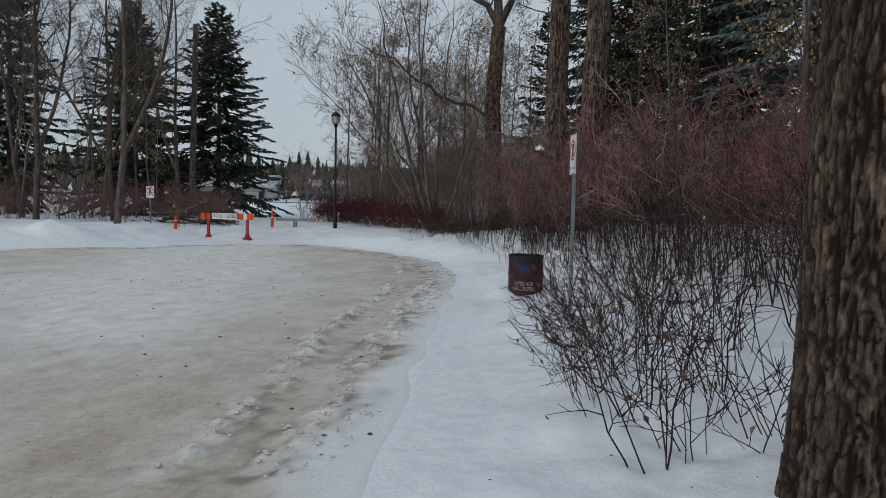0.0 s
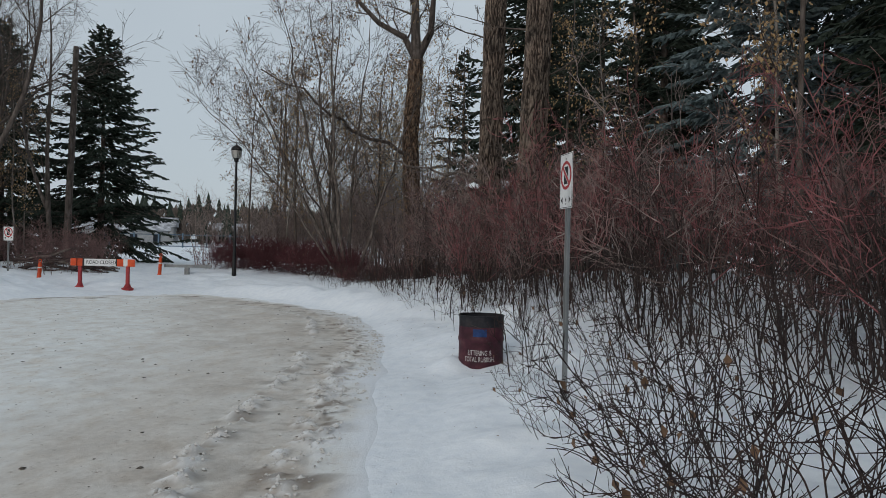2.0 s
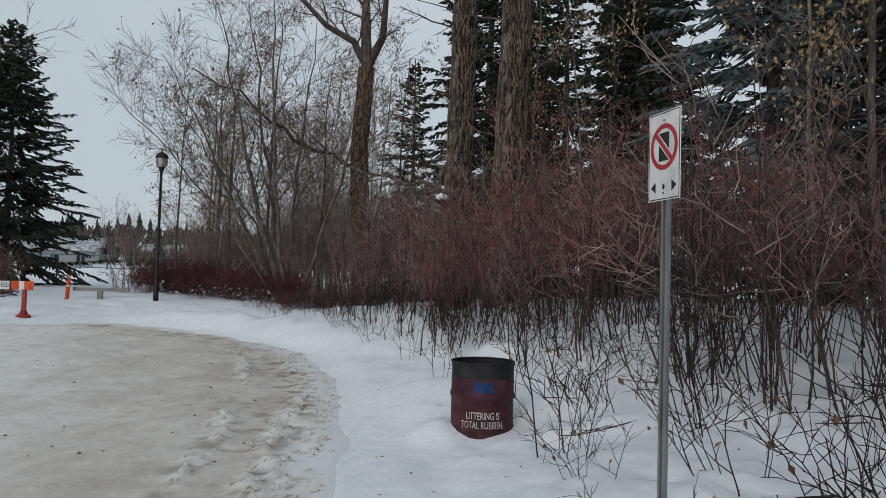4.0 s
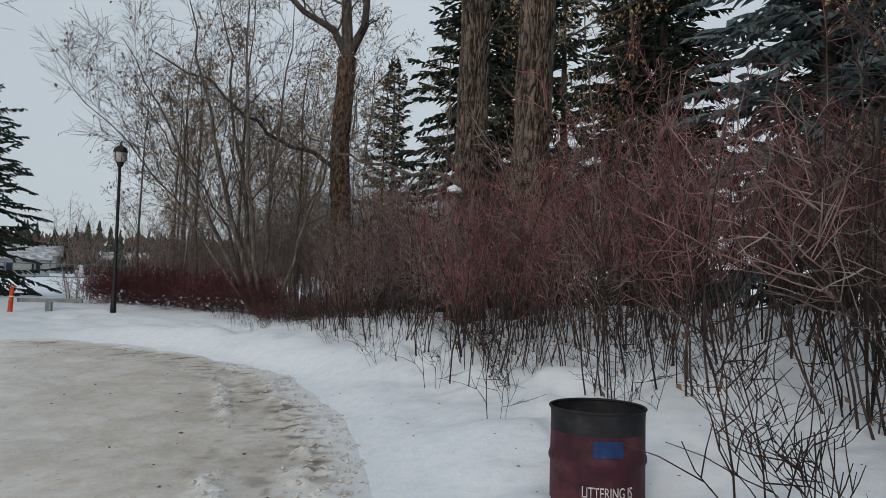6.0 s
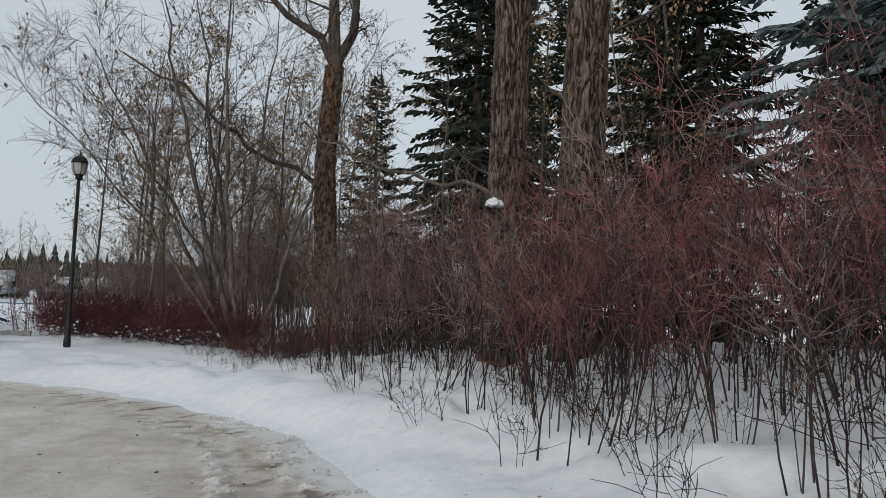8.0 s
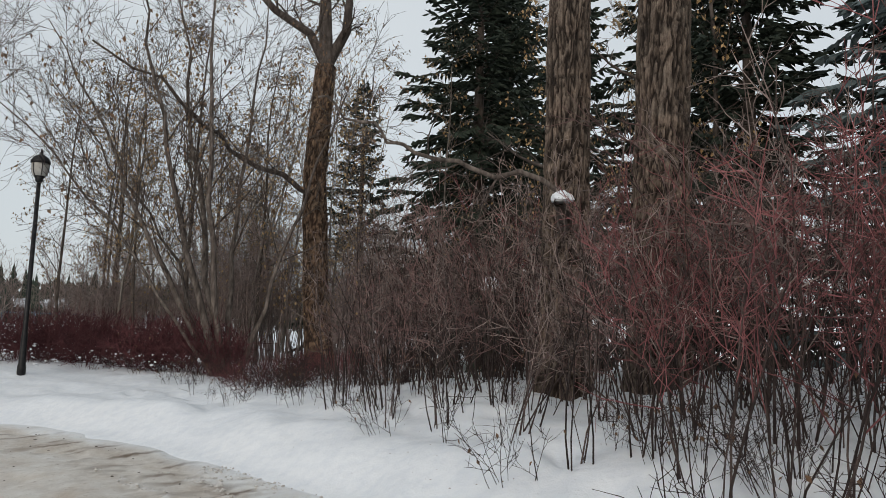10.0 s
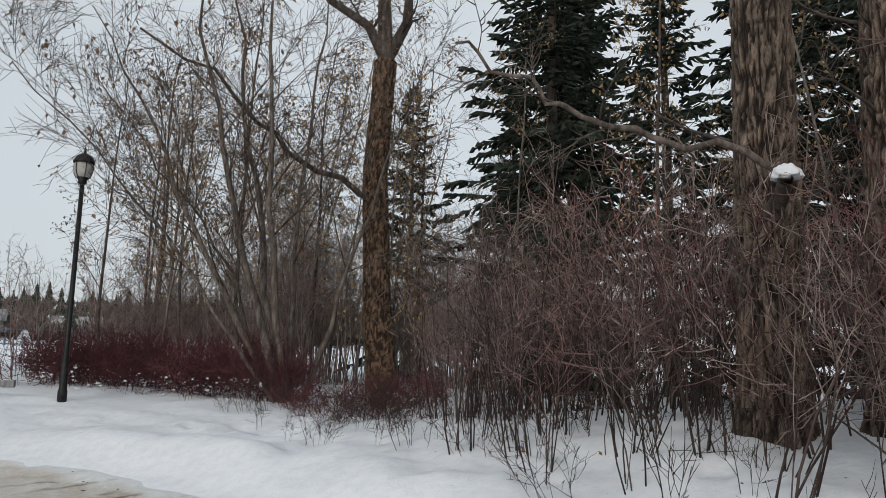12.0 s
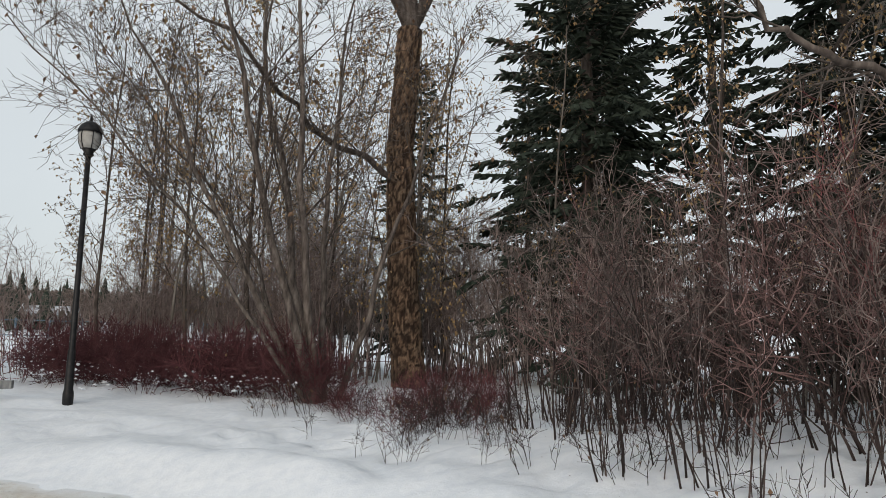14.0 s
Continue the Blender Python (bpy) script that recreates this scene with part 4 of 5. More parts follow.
spots = [(2.73, 4.74, 0, 0.85), (3.0, 5.1, 1, 1.0), (2.75, 5.6, 0, 0.9), (2.45, 5.7, 1, 0.9), (2.55, 6.3, 1, 1.0), (2.5, 7.0, 1, 1.0), (2.75, 7.4, 1, 1.1), (3.25, 7.6, 1, 1.2), (3.5, 5.2, 1, 1.1), (3.3, 5.9, 0, 0.9), (2.8, 6.6, 1, 1.05), (3.6, 6.9, 0, 1.0), (2.5, 7.9, 1, 1.0), (3.1, 8.3, 0, 0.95),
         (3.9, 8.6, 0, 1.0), (2.15, 11.05, 2, 1.5), (2.35, 11.2, 2, 1.3), (3.0, 10.3, 1, 1.0), (3.3, 11.3, 0, 0.9), (2.9, 12.3, 1, 0.9), (3.4, 13.2, 1, 1.0), (2.6, 13.9, 2, 1.4), (1.55, 14.2, 2, 1.0),
         (1.9, 15.4, 1, 0.8), (1.2, 16.3, 2, 1.1), (3.05, 14.8, 1, 0.9), (4.3, 6.3, 0, 1.1), (0.6, 18.0, 1, 0.7), (-0.1, 20.3, 1, 0.7), (-0.4, 22.0, 1, 0.7), (0.4, 19.3, 2, 1.1), (0.1, 21.3, 2, 1.0),
         (4.2, 10.0, 0, 1.0), (5.2, 9.2, 0, 1.1), (4.7, 7.6, 0, 1.1), (4.4, 12.2, 0, 1.0), (3.9, 13.1, 0, 1.0), (2.1, 8.6, 1, 0.6), (2.3, 6.3, 1, 0.7), (2.15, 10.4, 1, 0.6), (3.7, 11.9, 0, 0.9), (3.4, 9.6, 1, 1.0)]
seen = set()
for x, y, k, s in spots:
    (again if k in seen else stand)(sparse[k], x, y, rng.uniform(-50, 50), s)
    seen.add(k)

g = random.Random(64)
for k in range(34):
    y = g.uniform(23.4, 29.4)
    again(sparse[1 if k % 4 else 2], g.uniform(-2.2, 1.0) - 0.42 * (y - 24.5), y, g.uniform(0, 360), g.uniform(0.5, 0.95))

g = random.Random(61)
placed_low = 0
while placed_low < 45:
    x, y = g.uniform(-2, 5), g.uniform(13.5, 27)
    d = float(road_distance(np.array([x]), np.array([y]))[0])
    if 1.7 < d < 3.6 and math.hypot(x - 2.38, y - 9.67) > 0.8:
        again(sparse[g.choice((1, 1, 2))], x, y, g.uniform(0, 360), g.uniform(0.55, 1.0))
        placed_low += 1

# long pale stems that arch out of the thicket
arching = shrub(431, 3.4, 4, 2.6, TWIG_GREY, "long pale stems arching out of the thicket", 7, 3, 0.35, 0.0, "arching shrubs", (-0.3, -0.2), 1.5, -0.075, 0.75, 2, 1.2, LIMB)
stand(arching, 4.3, 14.6, 0)
for x, y, t, s in ((5.0, 13.2, 60, 1.1), (4.6, 16.4, -30, 1.0), (3.9, 17.8, 20, 0.9), (2.6, 19.0, 0, 0.9), (5.4, 11.6, 30, 1.05), (3.4, 22.0, -20, 1.0), (1.9, 21.8, 10, 0.8)):
    again(arching, x, y, t, s)


# ---- things beside the road ----
def drum(x, y, face):
    """A steel barrel used as a litter bin: open top, rolling hoops, stencilled words. face: compass turn of its lettered side."""
    z0 = 0.728 - 0.88
    ob = thing("litter_barrel", "rusty maroon steel barrel litter bin half sunk in snow", "litter bin")
    ob.matrix_basis = pose(x, y, z0, 0, 0, face)
    rng = random.Random(4)
    R = 0.282
    prof = [(R - 0.01, 0.0), (R, 0.02)]
    for h in (0.29, 0.58):
        prof += [(R, h - 0.035), (R + 0.010, h - 0.012), (R + 0.010, h + 0.012), (R, h + 0.035)]
    body = prof + [(R, 0.74)]
    rings = []
    for pr in (body, [(R, 0.74), (R, 0.80), (R + 0.003, 0.865)]):
        b2 = bmesh.new()
        out = [[b2.verts.new(((r + rng.uniform(-0.002, 0.002)) * math.cos(a), (r + rng.uniform(-0.002, 0.002)) * math.sin(a), h)) for a in (2 * math.pi * k / 56 for k in range(56))] for r, h in pr]
        for p, q in zip(out, out[1:]):
            for k in range(56):
                b2.faces.new((p[k], p[(k + 1) % 56], q[(k + 1) % 56], q[k]))
        rings.append(b2)
    part("body", rings[0], DRUM_RED, ob, smooth=True)
    part("top_band", rings[1], DRUM_DARK, ob, "scorched dark band under the rim", True)
    bm = bmesh.new()
    inner = [(R - 0.006, 0.86), (R - 0.008, 0.5), (R - 0.01, 0.12)]
    out = [[bm.verts.new((r * math.cos(a), r * math.sin(a), h)) for a in (2 * math.pi * k / 56 for k in range(56))] for r, h in inner]
    for p, q in zip(out, out[1:]):
        for k in range(56):
            bm.faces.new((p[k], q[k], q[(k + 1) % 56], p[(k + 1) % 56]))
    bm.faces.new(out[-1])
    part("lining", bm, DRUM_DARK, ob, "dark inner wall", True)
    bm = bmesh.new()
    ring = [[bm.verts.new(((R + 0.003 + 0.009 * math.cos(t)) * math.cos(a), (R + 0.003 + 0.009 * math.cos(t)) * math.sin(a), 0.872 + 0.009 * math.sin(t)))
             for t in (2 * math.pi * j / 8 for j in range(8))] for a in (2 * math.pi * k / 56 for k in range(56))]
    for k in range(56):
        for j in range(8):
            bm.faces.new((ring[k][j], ring[(k + 1) % 56][j], ring[(k + 1) % 56][(j + 1) % 8], ring[k][(j + 1) % 8]))
    part("rim", bm, DRUM_DARK, ob, "rolled dark rim", True)
    g = random.Random(8)
    for k in range(5):
        a = g.uniform(0, 6.28)
        line, _ = wander(g, (0.2 * math.cos(a), 0.2 * math.sin(a), 0.42), unit((-math.cos(a), -math.sin(a), 0.75)), 0.46, 4, 0.12, 0.0)
        child("stick", tubes("stick", [(line, 0.014, 0.008)], 5, LIMB), ob, "dry stick thrown into the bin")
    # the blue patch, bent to the wall
    bm = bmesh.new()
    n = 8
    grid = [[bm.verts.new(((R + 0.006) * math.cos(u), (R + 0.006) * math.sin(u), 0.672 + v)) for u, v in
             ((-math.pi / 2 + (i / n - 0.5) * 0.17 / R, (j / n - 0.5) * 0.095) for j in range(n + 1))] for i in range(n + 1)]
    for i in range(n):
        for j in range(n):
            bm.faces.new((grid[i][j], grid[i + 1][j], grid[i + 1][j + 1], grid[i][j + 1]))
    part("badge", bm, DRUM_BLUE, ob, "faded blue painted patch")
    for words, h, s in (("LITTERING IS", 0.425, 0.088), ("TOTAL RUBBISH.", 0.345, 0.088)):
        lettering(words, s, LETTER, ob, "lettering", Matrix.Translation((0, -R - 0.004, h)) @ pose(0, 0, 0, 90, 0, 0), R + 0.004, "stencilled white words", 0.60)
    return ob


drum(1.764, 12.348, -6)


def parking_sign(x, y, z, top, normal, w, h, label, group=""):
    """A no-parking plate on a steel post; normal: the compass turn of its face from south."""
    ob = thing("parking_sign", label, "sign", group)
    ob.matrix_basis = pose(x, y, z, 0, 0, normal)
    bm = bmesh.new()
    tall = top - z
    outline = [(-0.03, 0.012), (-0.03, 0.0), (-0.012, 0.0), (-0.008, 0.028), (0.008, 0.028), (0.012, 0.0), (0.03, 0.0), (0.03, 0.012), (0.016, 0.012), (0.012, 0.036), (-0.012, 0.036), (-0.016, 0.012)]
    low = [bm.verts.new((a, b, -0.3)) for a, b in outline]
    high = [bm.verts.new((a, b, tall - 0.05)) for a, b in outline]
    for k in range(12):
        bm.faces.new((low[k], low[(k + 1) % 12], high[(k + 1) % 12], high[k]))
    bm.faces.new(high)
    part("post", bm, GALV, ob, "ribbed galvanised post")
    bm = bmesh.new()
    box(bm, (w, 0.004, h), (0, -0.006, tall - h / 2), bevel=0.0015)
    plate = part("plate", bm, WHITE, ob, "white metal plate")
    s = w / 0.30
    zc = tall - 0.40 * h

    def flat(name, pts_list, mat, y0, label=""):
        b = bmesh.new()
        for pts in pts_list:
            front = [b.verts.new((px, y0, pz)) for px, pz in pts]
            back = [b.verts.new((px, y0 + 0.001, pz)) for px, pz in pts]
            b.faces.new(front)
            for k in range(len(pts)):
                b.faces.new((front[k], front[(k + 1) % len(pts)], back[(k + 1) % len(pts)], back[k]))
        return part(name, b, mat, plate, label)
    R0, R1 = 0.127 * s, 0.100 * s
    segs = []
    for k in range(40):
        a, c = 2 * math.pi * k / 40, 2 * math.pi * (k + 1) / 40
        segs.append([(R1 * math.sin(a), zc + R1 * math.cos(a)), (R0 * math.sin(a), zc + R0 * math.cos(a)), (R0 * math.sin(c), zc + R0 * math.cos(c)), (R1 * math.sin(c), zc + R1 * math.cos(c))])
    flat("ring", segs, RED, -0.0105, "red prohibition ring")
    c45, t = math.cos(radians(45)), 0.013 * s
    flat("slash", [[(-R1 * c45 - t * c45, zc + R1 * c45 - t * c45), (-R1 * c45 + t * c45, zc + R1 * c45 + t * c45), (R1 * c45 + t * c45, zc - R1 * c45 + t * c45), (R1 * c45 - t * c45, zc - R1 * c45 - t * c45)]],
         RED, -0.0115, "red diagonal bar")
    flat("symbol", [[(-0.048 * s, zc - 0.078 * s), (0.048 * s, zc - 0.078 * s), (0.048 * s, zc + 0.078 * s), (-0.048 * s, zc + 0.078 * s)]], BLACK, -0.0095, "dark upright block")
    q = 0.021 * s
    flat("bar_edge", [[(-R1 * 0.93 * c45 - q * c45, zc + R1 * 0.93 * c45 - q * c45), (-R1 * 0.93 * c45 + q * c45, zc + R1 * 0.93 * c45 + q * c45), (R1 * 0.93 * c45 + q * c45, zc - R1 * 0.93 * c45 + q * c45),
                       (R1 * 0.93 * c45 - q * c45, zc - R1 * 0.93 * c45 - q * c45)]], WHITE, -0.0103, "white edge of the bar")
    flat("dot", [[(0.011 * s * math.cos(k * 0.785), tall - h + 0.075 * s + 0.016 * s * math.sin(k * 0.785)) for k in range(8)]], BLACK, -0.0095)
    za = tall - h + 0.075 * s
    flat("arrow", [[(-0.12 * s, za), (-0.075 * s, za + 0.03 * s), (-0.075 * s, za - 0.03 * s)]], BLACK, -0.0095)
    flat("arrow", [[(0.12 * s, za), (0.075 * s, za - 0.03 * s), (0.075 * s, za + 0.03 * s)]], BLACK, -0.0095)
    a, c = w / 2 - 0.006, 0.006
    for x0, z0, x1, z1 in ((-a, tall - h + c, a, tall - h + c + 0.005), (-a, tall - c - 0.005, a, tall - c), (-a, tall - h + c + 0.005, -a + 0.005, tall - c - 0.005), (a - 0.005, tall - h + c + 0.005, a, tall - c - 0.005)):
        flat("border_line", [[(x0, z0), (x1, z0), (x1, z1), (x0, z1)]], BLACK, -0.009)
    for hz in (tall - 0.05, tall - h + 0.04):
        b = bmesh.new()
        lathe(b, [(0.007, 0), (0.007, 0.004), (0.004, 0.006)], 8)
        bolt = part("bolt", b, GALV, plate)
        bolt.matrix_local = pose(0, -0.0085, hz, 90, 0, 0)
    return ob


parking_sign(2.38, 9.672, ground_z(2.38, 9.672), 2.41, -78, 0.30, 0.49, "white no-parking sign with red ring on a steel post", "no-parking signs")
parking_sign(-13.2, 26.4, ground_z(-13.2, 26.4), 2.05, -10, 0.38, 0.46, "white no-parking sign at the wood's edge", "no-parking signs")


def barrier(xl, yl, xr, yr):
    """A road-closed board on two red stands."""
    ob = thing("road_barrier", "orange and white road-closed barrier on two red stands", "barrier")
    cx, cy = (xl + xr) / 2, (yl + yr) / 2
    z = min(ground_z(xl, yl), ground_z(xr, yr))
    ob.matrix_basis = pose(cx, cy, z, 0, 0, math.degrees(math.atan2(yr - yl, xr - xl)))
    half = math.hypot(xr - xl, yr - yl) / 2
    for s in (-1, 1):
        b = bmesh.new()
        box(b, (0.10, 0.09, 0.80), (s * half, 0.02, 0.46), bevel=0.012)
        stand_ = part("stand", b, POST_RED, ob, "red upright post")
        b = bmesh.new()
        lathe(b, [(0.19, -0.03), (0.19, 0.05), (0.11, 0.10), (0.07, 0.20)], 8, (s * half, 0.02, 0))
        part("foot", b, POST_RED, stand_, "weighted red foot")
    b = bmesh.new()
    box(b, (half * 2 + 0.55, 0.035, 0.22), (0, -0.05, 0.86), bevel=0.006)
    board = part("board", b, WHITE, ob, "white board with black words")
    for name, cxx, w, mat in (("orange_end", -half - 0.15, 0.24, ORANGE), ("orange_end", half + 0.15, 0.24, ORANGE), ("orange_block", -half + 0.02, 0.20, ORANGE), ("orange_block", half - 0.22, 0.22, ORANGE),
                              ("dark_stripe", -half + 0.15, 0.06, BLACK), ("dark_stripe", half - 0.33, 0.05, BLACK), ("dark_stripe", -half - 0.06, 0.05, BLACK)):
        b = bmesh.new()
        box(b, (w, 0.045, 0.232), (cxx, -0.05, 0.86), bevel=0.006)
        part(name, b, mat, board)
    lettering("ROAD CLOSED", 0.165, BLACK, board, "lettering", Matrix.Translation((-0.05, -0.0705, 0.86)) @ pose(0, 0, 0, 90, 0, 0), label="black words", squash=0.86)
    return ob


barrier(-10.49, 25.78, -8.93, 25.72)


def delineator(x, y, h):
    ob = thing("delineator_post", "orange plastic marker post with a loop handle in snow", "bollard", "orange marker posts")
    ob.matrix_basis = pose(x, y, ground_z(x, y), 0, 3, 0)
    b = bmesh.new()
    lathe(b, [(0.075, -0.1), (0.075, 0.0), (0.062, 0.03), (0.058, h * 0.72), (0.045, h * 0.76), (0.03, h * 0.80)], 14)
    post = part("post", b, ORANGE, ob, smooth=True)
    for z in (h * 0.5,):
        b = bmesh.new()
        lathe(b, [(0.0635, z), (0.0635, z + 0.04)], 14)
        part("reflective_band", b, WHITE, post, "pale reflective band", True)
    pts = [(0.045 * math.cos(a), 0, h * 0.88 + 0.055 * math.sin(a)) for a in (2 * math.pi * k / 14 for k in range(15))]
    child("handle", tubes("handle", [(pts, 0.014, 0.014)], 6, ORANGE), ob)
    return ob


delineator(-9.35, 29.2, 0.82)
delineator(-12.1, 26.3, 0.62)

# the barrier arm lying low behind
ob = thing("gate_arm", "low galvanised gate arm resting on a short post in snow", "gate")
gz = ground_z(-8.4, 29.6)
ob.matrix_basis = pose(-8.45, 29.5, gz, 0, 0, 4)
b = bmesh.new()
box(b, (1.65, 0.10, 0.11), (0, 0, 0.30), bevel=0.01)
part("beam", b, GALV, ob)
b = bmesh.new()
box(b, (0.16, 0.14, 0.4), (0.0, 0, 0.06), bevel=0.01)
part("post", b, GALV, ob)
b = bmesh.new()
box(b, (0.20, 0.125, 0.135), (0.78, 0, 0.30), bevel=0.008)
part("counterweight", b, GALV, ob)


def street_lamp(x, y, z, top):
    """A black park lamp: fluted foot, slim pole, lantern with a pale globe under a dark hood."""
    ob = thing("street_lamp", "black park lamp post with a hooded lantern", "street lamp")
    ob.matrix_basis = pose(x, y, z, 0, 0, 0)
    h = top - z
    b = bmesh.new()
    lathe(b, [(0.085, -0.3), (0.085, 0.06), (0.07, 0.12), (0.062, 0.7), (0.058, 0.75), (0.05, 0.80), (0.042, h - 0.62)], 16)
    part("pole", b, IRON, ob, smooth=True)
    b = bmesh.new()
    lathe(b, [(0.05, h - 0.64), (0.09, h - 0.60), (0.075, h - 0.56), (0.12, h - 0.50)], 16)
    part("collar", b, IRON, ob, smooth=True)
    b = bmesh.new()
    lathe(b, [(0.12, h - 0.50), (0.165, h - 0.40), (0.18, h - 0.28), (0.165, h - 0.20)], 20)
    part("globe", b, FROST, ob, "frosted lantern globe", True)
    for k in range(6):
        a = 2 * math.pi * k / 6
        pts = [(r * math.cos(a), r * math.sin(a), zz) for r, zz in ((0.125, h - 0.51), (0.172, h - 0.40), (0.188, h - 0.28), (0.172, h - 0.19))]
        child("rib", tubes("rib", [(pts, 0.008, 0.008)], 5, IRON), ob)
    b = bmesh.new()
    lathe(b, [(0.20, h - 0.21), (0.20, h - 0.17), (0.16, h - 0.08), (0.08, h - 0.02), (0.03, h), (0.02, h + 0.09), (0.005, h + 0.14)], 20)
    part("hood", b, IRON, ob, "dark domed hood", True)
    return ob


street_lamp(-6.68, 29.44, 0.6, 5.32)


# ---- dead limb, snow caps, litter of the wood ----
ob = thing("fallen_limb", "grey dead limb hung up in the thicket against a poplar", "branch")
rng = random.Random(12)
main = [(2.05, 20.35, 3.2), (1.75, 20.3, 3.36), (1.2, 20.4, 3.40), (0.9, 20.42, 3.44), (0.62, 20.42, 3.52), (0.35, 20.38, 3.52), (0.1, 20.35, 3.65), (-0.1, 20.3, 3.68), (-0.25, 20.3, 3.86), (-0.6, 20.35, 3.92), (-0.8, 20.33, 4.12), (-1.0, 20.3, 4.15)]
main = [(x, y + rng.gauss(0, 0.03), z + rng.gauss(0, 0.035)) for a, b in zip(main, main[1:]) for x, y, z in (a, tuple((p + q) / 2 for p, q in zip(a, b)))]
big, small, tips = [(main, 0.036, 0.012)], [], []
grow(rng, main, 0.05, 0.012, [(9, 0.15, 50, 0.9, 0.4, 0.16, 0.03), (5, 0.2, 45, 0.4, 0.5, 0.2, 0.0)], 0, big, small, tips)
child("limb", tubes("limb", big[:1], 8, STEM_BARK), ob)
tagged(child("branchwork", tubes("branchwork", big[1:] + small, 3, LIMB), ob), kind="stuff")


def snow_lump(x, y, z, sx, sy, sz, label, seed):
    bm = bmesh.new()
    bmesh.ops.create_icosphere(bm, subdivisions=4, radius=1.0)
    for v in bm.verts:
        k = 1 + 0.28 * noise.noise(v.co * 1.7 + Vector((seed, 0, 0))) + 0.1 * noise.noise(v.co * 5)
        c = v.co * k
        v.co = (c.x * sx, c.y * sy, (c.z if c.z > 0 else c.z * 0.35) * sz)
    ob = part("snow_cap", bm, SNOW, None, smooth=True)
    ob.location = (x, y, z)
    return tagged(ob, label, "snow", "caps of snow")


ob = thing("branch_stub", "broken branch stub on the poplar", "branch")
child("stub", tubes("stub", [([(2.15, 20.6, 2.85), (1.98, 20.2, 2.93), (1.78, 19.85, 3.0)], 0.09, 0.06)], 8, LIMB), ob)
snow_lump(1.86, 19.95, 3.05, 0.125, 0.12, 0.10, "cap of snow resting on a broken branch stub", 1)
ob = thing("stump", "broken grey stump standing in the thicket", "stump")
child("stump", tubes("stump", [([(2.25, 24.2, 0.4), (2.25, 24.2, 1.4), (2.22, 24.15, 2.28)], 0.13, 0.09)], 9, LIMB), ob)
snow_lump(2.227, 24.144, 2.33, 0.17, 0.16, 0.20, "clump of snow on top of a broken stump", 2)

ob = thing("brushwood_pile", "heap of dark cut brushwood and logs dusted with snow", "brushwood")
g = random.Random(71)
for k in range(46):
    x, y = g.uniform(-15.0, -11.0), g.uniform(28.2, 29.6)
    z, a, L = ground_z(x, y) + g.uniform(0.05, 0.75) * (1 - abs(x + 13) / 3.2), g.gauss(0, 0.35), g.uniform(0.5, 1.5)
    line, _ = wander(g, (x - L / 2 * math.cos(a), y - L / 2 * math.sin(a), z - 0.08), unit((math.cos(a), math.sin(a), g.gauss(0.05, 0.12))), L, 4, 0.10, 0.0)
    r = g.uniform(0.02, 0.07)
    child("stick", tubes("stick", [(line, r, r * 0.7)], 6, SHADE_DARK_STEM if k % 3 else STEM_BARK), ob)

# clods and crumbs on the packed snow, too many to count
rng = random.Random(15)


def scatter(name, n, mat, label, category, places, lo, hi, flat=0.6):
    """Small uneven lumps lying at the places given."""
    VV, FF = [], []
    base = [(1, 0, 0), (-1, 0, 0), (0, 1, 0), (0, -1, 0), (0, 0, 1), (0, 0, -1)]
    tri = [(0, 2, 4), (2, 1, 4), (1, 3, 4), (3, 0, 4), (2, 0, 5), (1, 2, 5), (3, 1, 5), (0, 3, 5)]
    for x, y, z in zip(*places):
        s = lo + (hi - lo) * rng.random() ** 3
        a = rng.uniform(0, 6.28)
        o = len(VV)
        for bx, by, bz in base:
            k = s * rng.uniform(0.6, 1.3)
            VV.append((x + k * (bx * math.cos(a) - by * math.sin(a)), y + k * (bx * math.sin(a) + by * math.cos(a)), z + k * bz * flat))
        FF += [(o + i, o + j, o + q) for i, j, q in tri]
    tagged(new(name, mesh_of(name, VV, FF, mat, False)), label, category, kind="stuff")


x, y = chance(rng, (-8, 1.2), (2.5, 25), lambda a, b: road_distance(a, b) < -0.1, 700)
scatter("dirt_clods", 900, CLOD, "dark frozen clods and grit on the packed snow", "dirt", (x, y, road_height(x, y) + 0.004), 0.004, 0.030, 0.35)
x, y = chance(rng, (-4, 1.2), (3, 21), lambda a, b: lumps(a, b)[0] > 0.15, 4200)
scatter("snow_crumbs", 700, DIRTY_SNOW, "crumbled lumps of broken snow along the ruts", "snow", (x, y, road_height(x, y) + 0.006), 0.003, 0.027, 0.6)
x, y = chance(rng, (-1, 6), (3, 26), lambda a, b: road_distance(a, b) > 0.1, 700)
scatter("leaf_litter", 500, LEAF_BROWN, "dry leaf scraps and bark bits on snow", "leaf litter", (x, y, terrain(x, y) + 0.004), 0.004, 0.018, 0.3)


x = np.array([rng.uniform(-8.6, -2.9) for _ in range(320)])
y = 32.2 + (x + 8) * -0.55 + np.array([rng.uniform(-0.9, 1.2) for _ in x])
scatter("snow_tufts", 320, SNOW, "clumps of snow caught in the low dogwood stems", "snow", (x, y, terrain(x, y) + np.array([rng.uniform(0.06, 0.5) for _ in x])), 0.010, 0.055, 0.55)


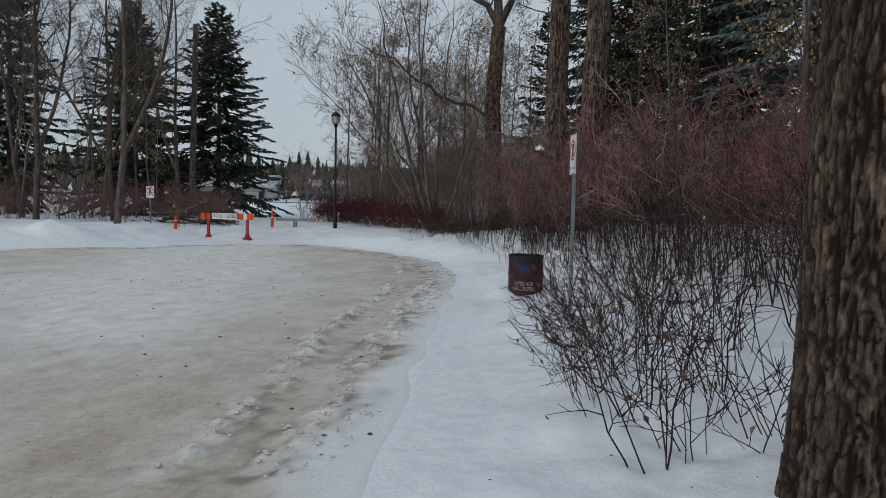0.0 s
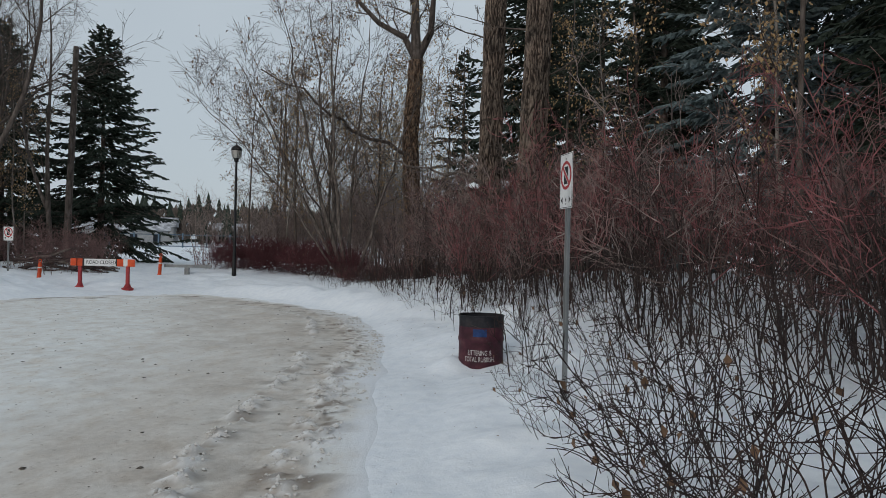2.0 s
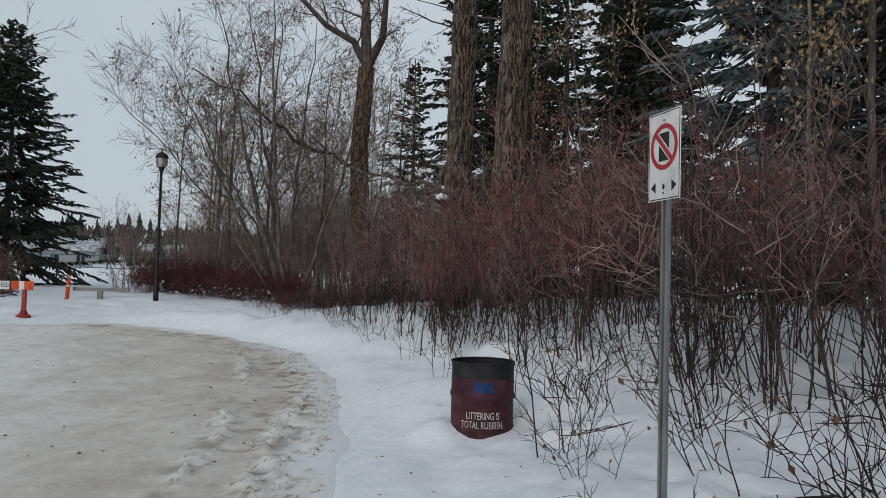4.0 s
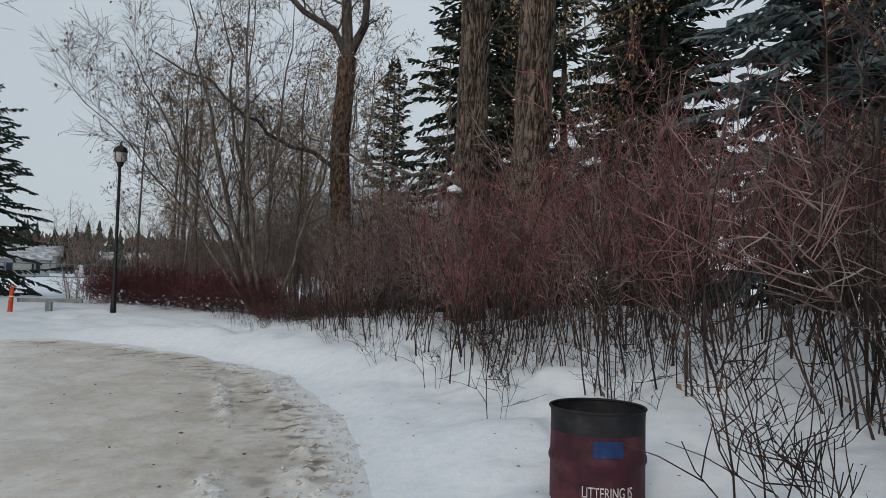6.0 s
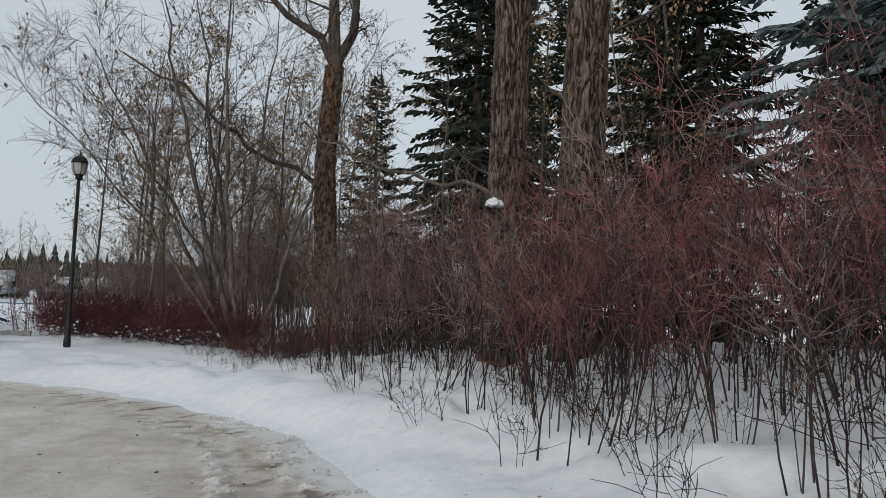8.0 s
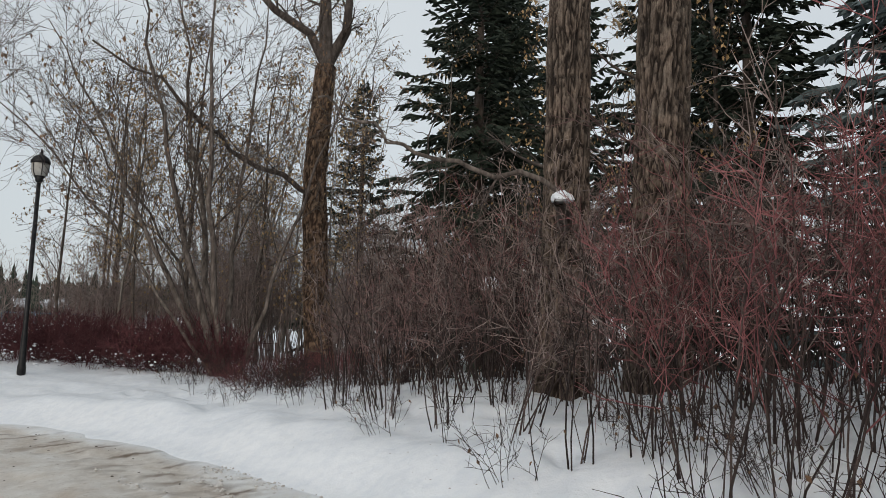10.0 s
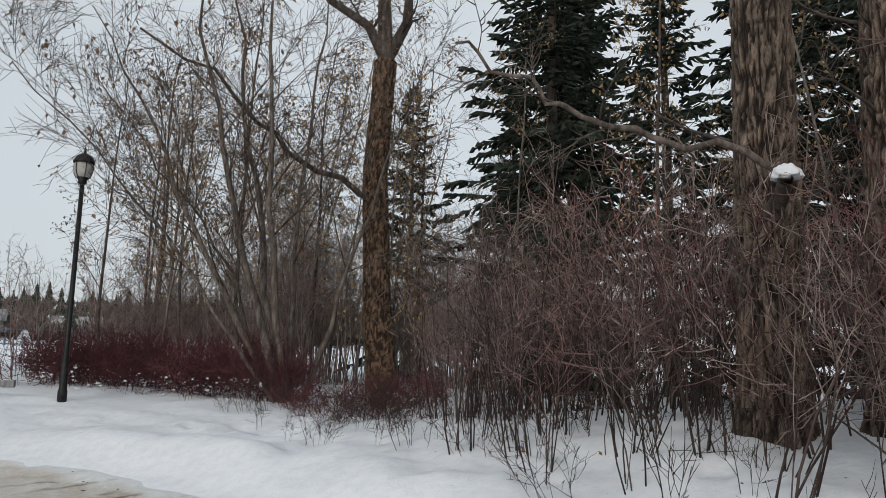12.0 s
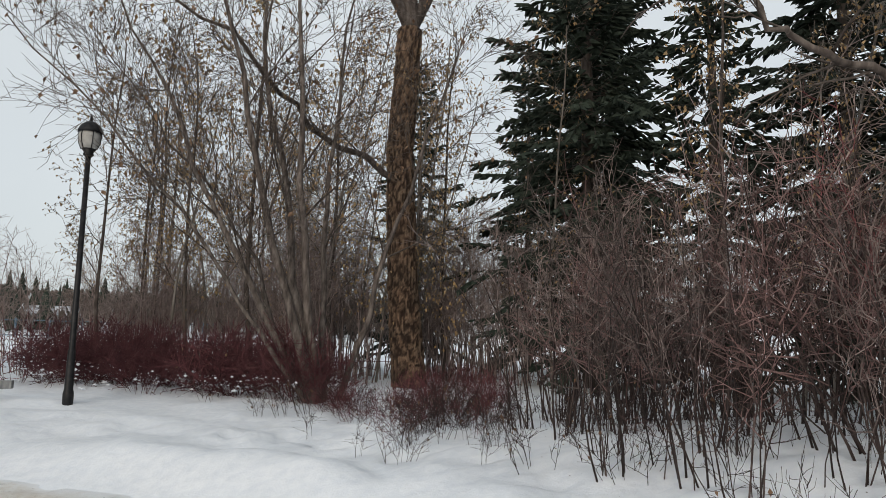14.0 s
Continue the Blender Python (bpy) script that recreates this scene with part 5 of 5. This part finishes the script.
# ---- far side of the field: fence, houses, wooded hill ----
ob = thing("fence", "distant blue-grey field fence of posts and rails", "fence")
for k in range(12):
    x, y = -38 + k * 2.6, 84 + k * 0.6
    b = bmesh.new()
    box(b, (0.14, 0.14, 1.9), (x, y, ground_z(x, y) + 0.75))
    part("post", b, FENCE, ob)
    if k:
        for hz in (0.15, 1.5):
            b = bmesh.new()
            box(b, (2.6, 0.08, 0.10), (x - 1.3, y - 0.3, ground_z(x, y) + hz), (0, 0, 13))
            part("rail", b, FENCE, ob)


def house(x, y, w, d, h, turn, label):
    ob = thing("house", label, "house", "houses beyond the field")
    ob.matrix_basis = pose(x, y, ground_z(x, y) - 0.4, 0, 0, turn)
    b = bmesh.new()
    box(b, (w, d, h), (0, 0, h / 2))
    part("wall", b, SIDING, ob)
    b = bmesh.new()
    pts = [(-w / 2 - 0.4, -d / 2 - 0.5, h), (w / 2 + 0.4, -d / 2 - 0.5, h), (w / 2 + 0.4, 0, h + d * 0.32), (-w / 2 - 0.4, 0, h + d * 0.32), (-w / 2 - 0.4, d / 2 + 0.5, h), (w / 2 + 0.4, d / 2 + 0.5, h)]
    v = [b.verts.new(p) for p in pts]
    for f in ((0, 1, 2, 3), (3, 2, 5, 4), (0, 3, 4), (1, 5, 2), (0, 4, 5, 1)):
        b.faces.new([v[i] for i in f])
    part("roof", b, ROOF, ob, "snow-dusted roof")
    n = max(2, int(w / 2.6))
    for k in range(n):
        b = bmesh.new()
        box(b, (1.1, 0.08, 1.2), (-w / 2 + (k + 0.5) * w / n, -d / 2 - 0.02, h * 0.55))
        part("window", b, GLASS_DARK, ob, "dark window")
    return ob


for x, y, w, d, h, t in [(-50, 121, 7, 6, 2.8, 24), (-60, 124, 7, 6, 2.8, 20), (-56, 140, 7, 6, 3.2, 12), (-68, 138, 8, 6, 3.2, 18), (-78, 128, 8, 6, 3.0, 28), (-43, 146, 7, 5, 2.8, 8)]:
    house(x, y, w, d, h, t, "low pale house with a snow-dusted roof beyond the field")


def far_wood(name, n, conifer, mat, label, seed):
    """A distant wood: bare crowns as sheaves of sticks, conifers as ragged tiers."""
    g = random.Random(seed)
    VV, FF = [], []
    for _ in range(n):
        a, r = g.uniform(-0.85, 0.2), g.uniform(132, 275)
        x, y = r * math.sin(a), 10 + r * math.cos(a)
        VV.append((x, y))
    zs = terrain(np.array([v[0] for v in VV]), np.array([v[1] for v in VV]))
    spots, VV = list(zip(VV, zs)), []
    for (x, y), z in spots:
        h = g.uniform(4, 9) if conifer else g.uniform(2.5, 5.0)
        if conifer:
            for k in range(6):
                zz, rr = z + h * (0.08 + 0.15 * k), h * 0.3 * (1 - k / 6.5)
                o = len(VV)
                VV += [(x + rr * g.uniform(0.6, 1.2) * math.cos(1.05 * q), y + rr * math.sin(1.05 * q), zz - 0.1 * h * g.random()) for q in range(6)] + [(x, y, zz + h * 0.22)]
                FF += [(o + q, o + (q + 1) % 6, o + 6) for q in range(6)]
        else:
            for k in range(16):
                b, t = g.uniform(0, 6.28), g.uniform(0.1, 0.45)
                tx, ty, tz = x + h * t * math.cos(b), y + h * t * math.sin(b), z + h * g.uniform(0.5, 1.0)
                o = len(VV)
                VV += [(x - 0.12, y, z), (x + 0.12, y, z), ((x + tx) / 2 + 0.2, (y + ty) / 2, (z + tz) / 2), (tx, ty, tz), (tx + 0.35, ty, tz - 0.5)]
                FF += [(o, o + 1, o + 2), (o + 2, o + 3, o), (o + 2, o + 4, o + 3)]
    tagged(new(name, mesh_of(name, VV, FF, mat, False)), label, "woods", kind="stuff")


far_wood("far_bare_wood", 1000, False, LIMB, "brown leafless woods on the far hillside", 91)
far_wood("far_conifers", 170, True, NEEDLES, "dark conifers scattered over the far hillside", 92)
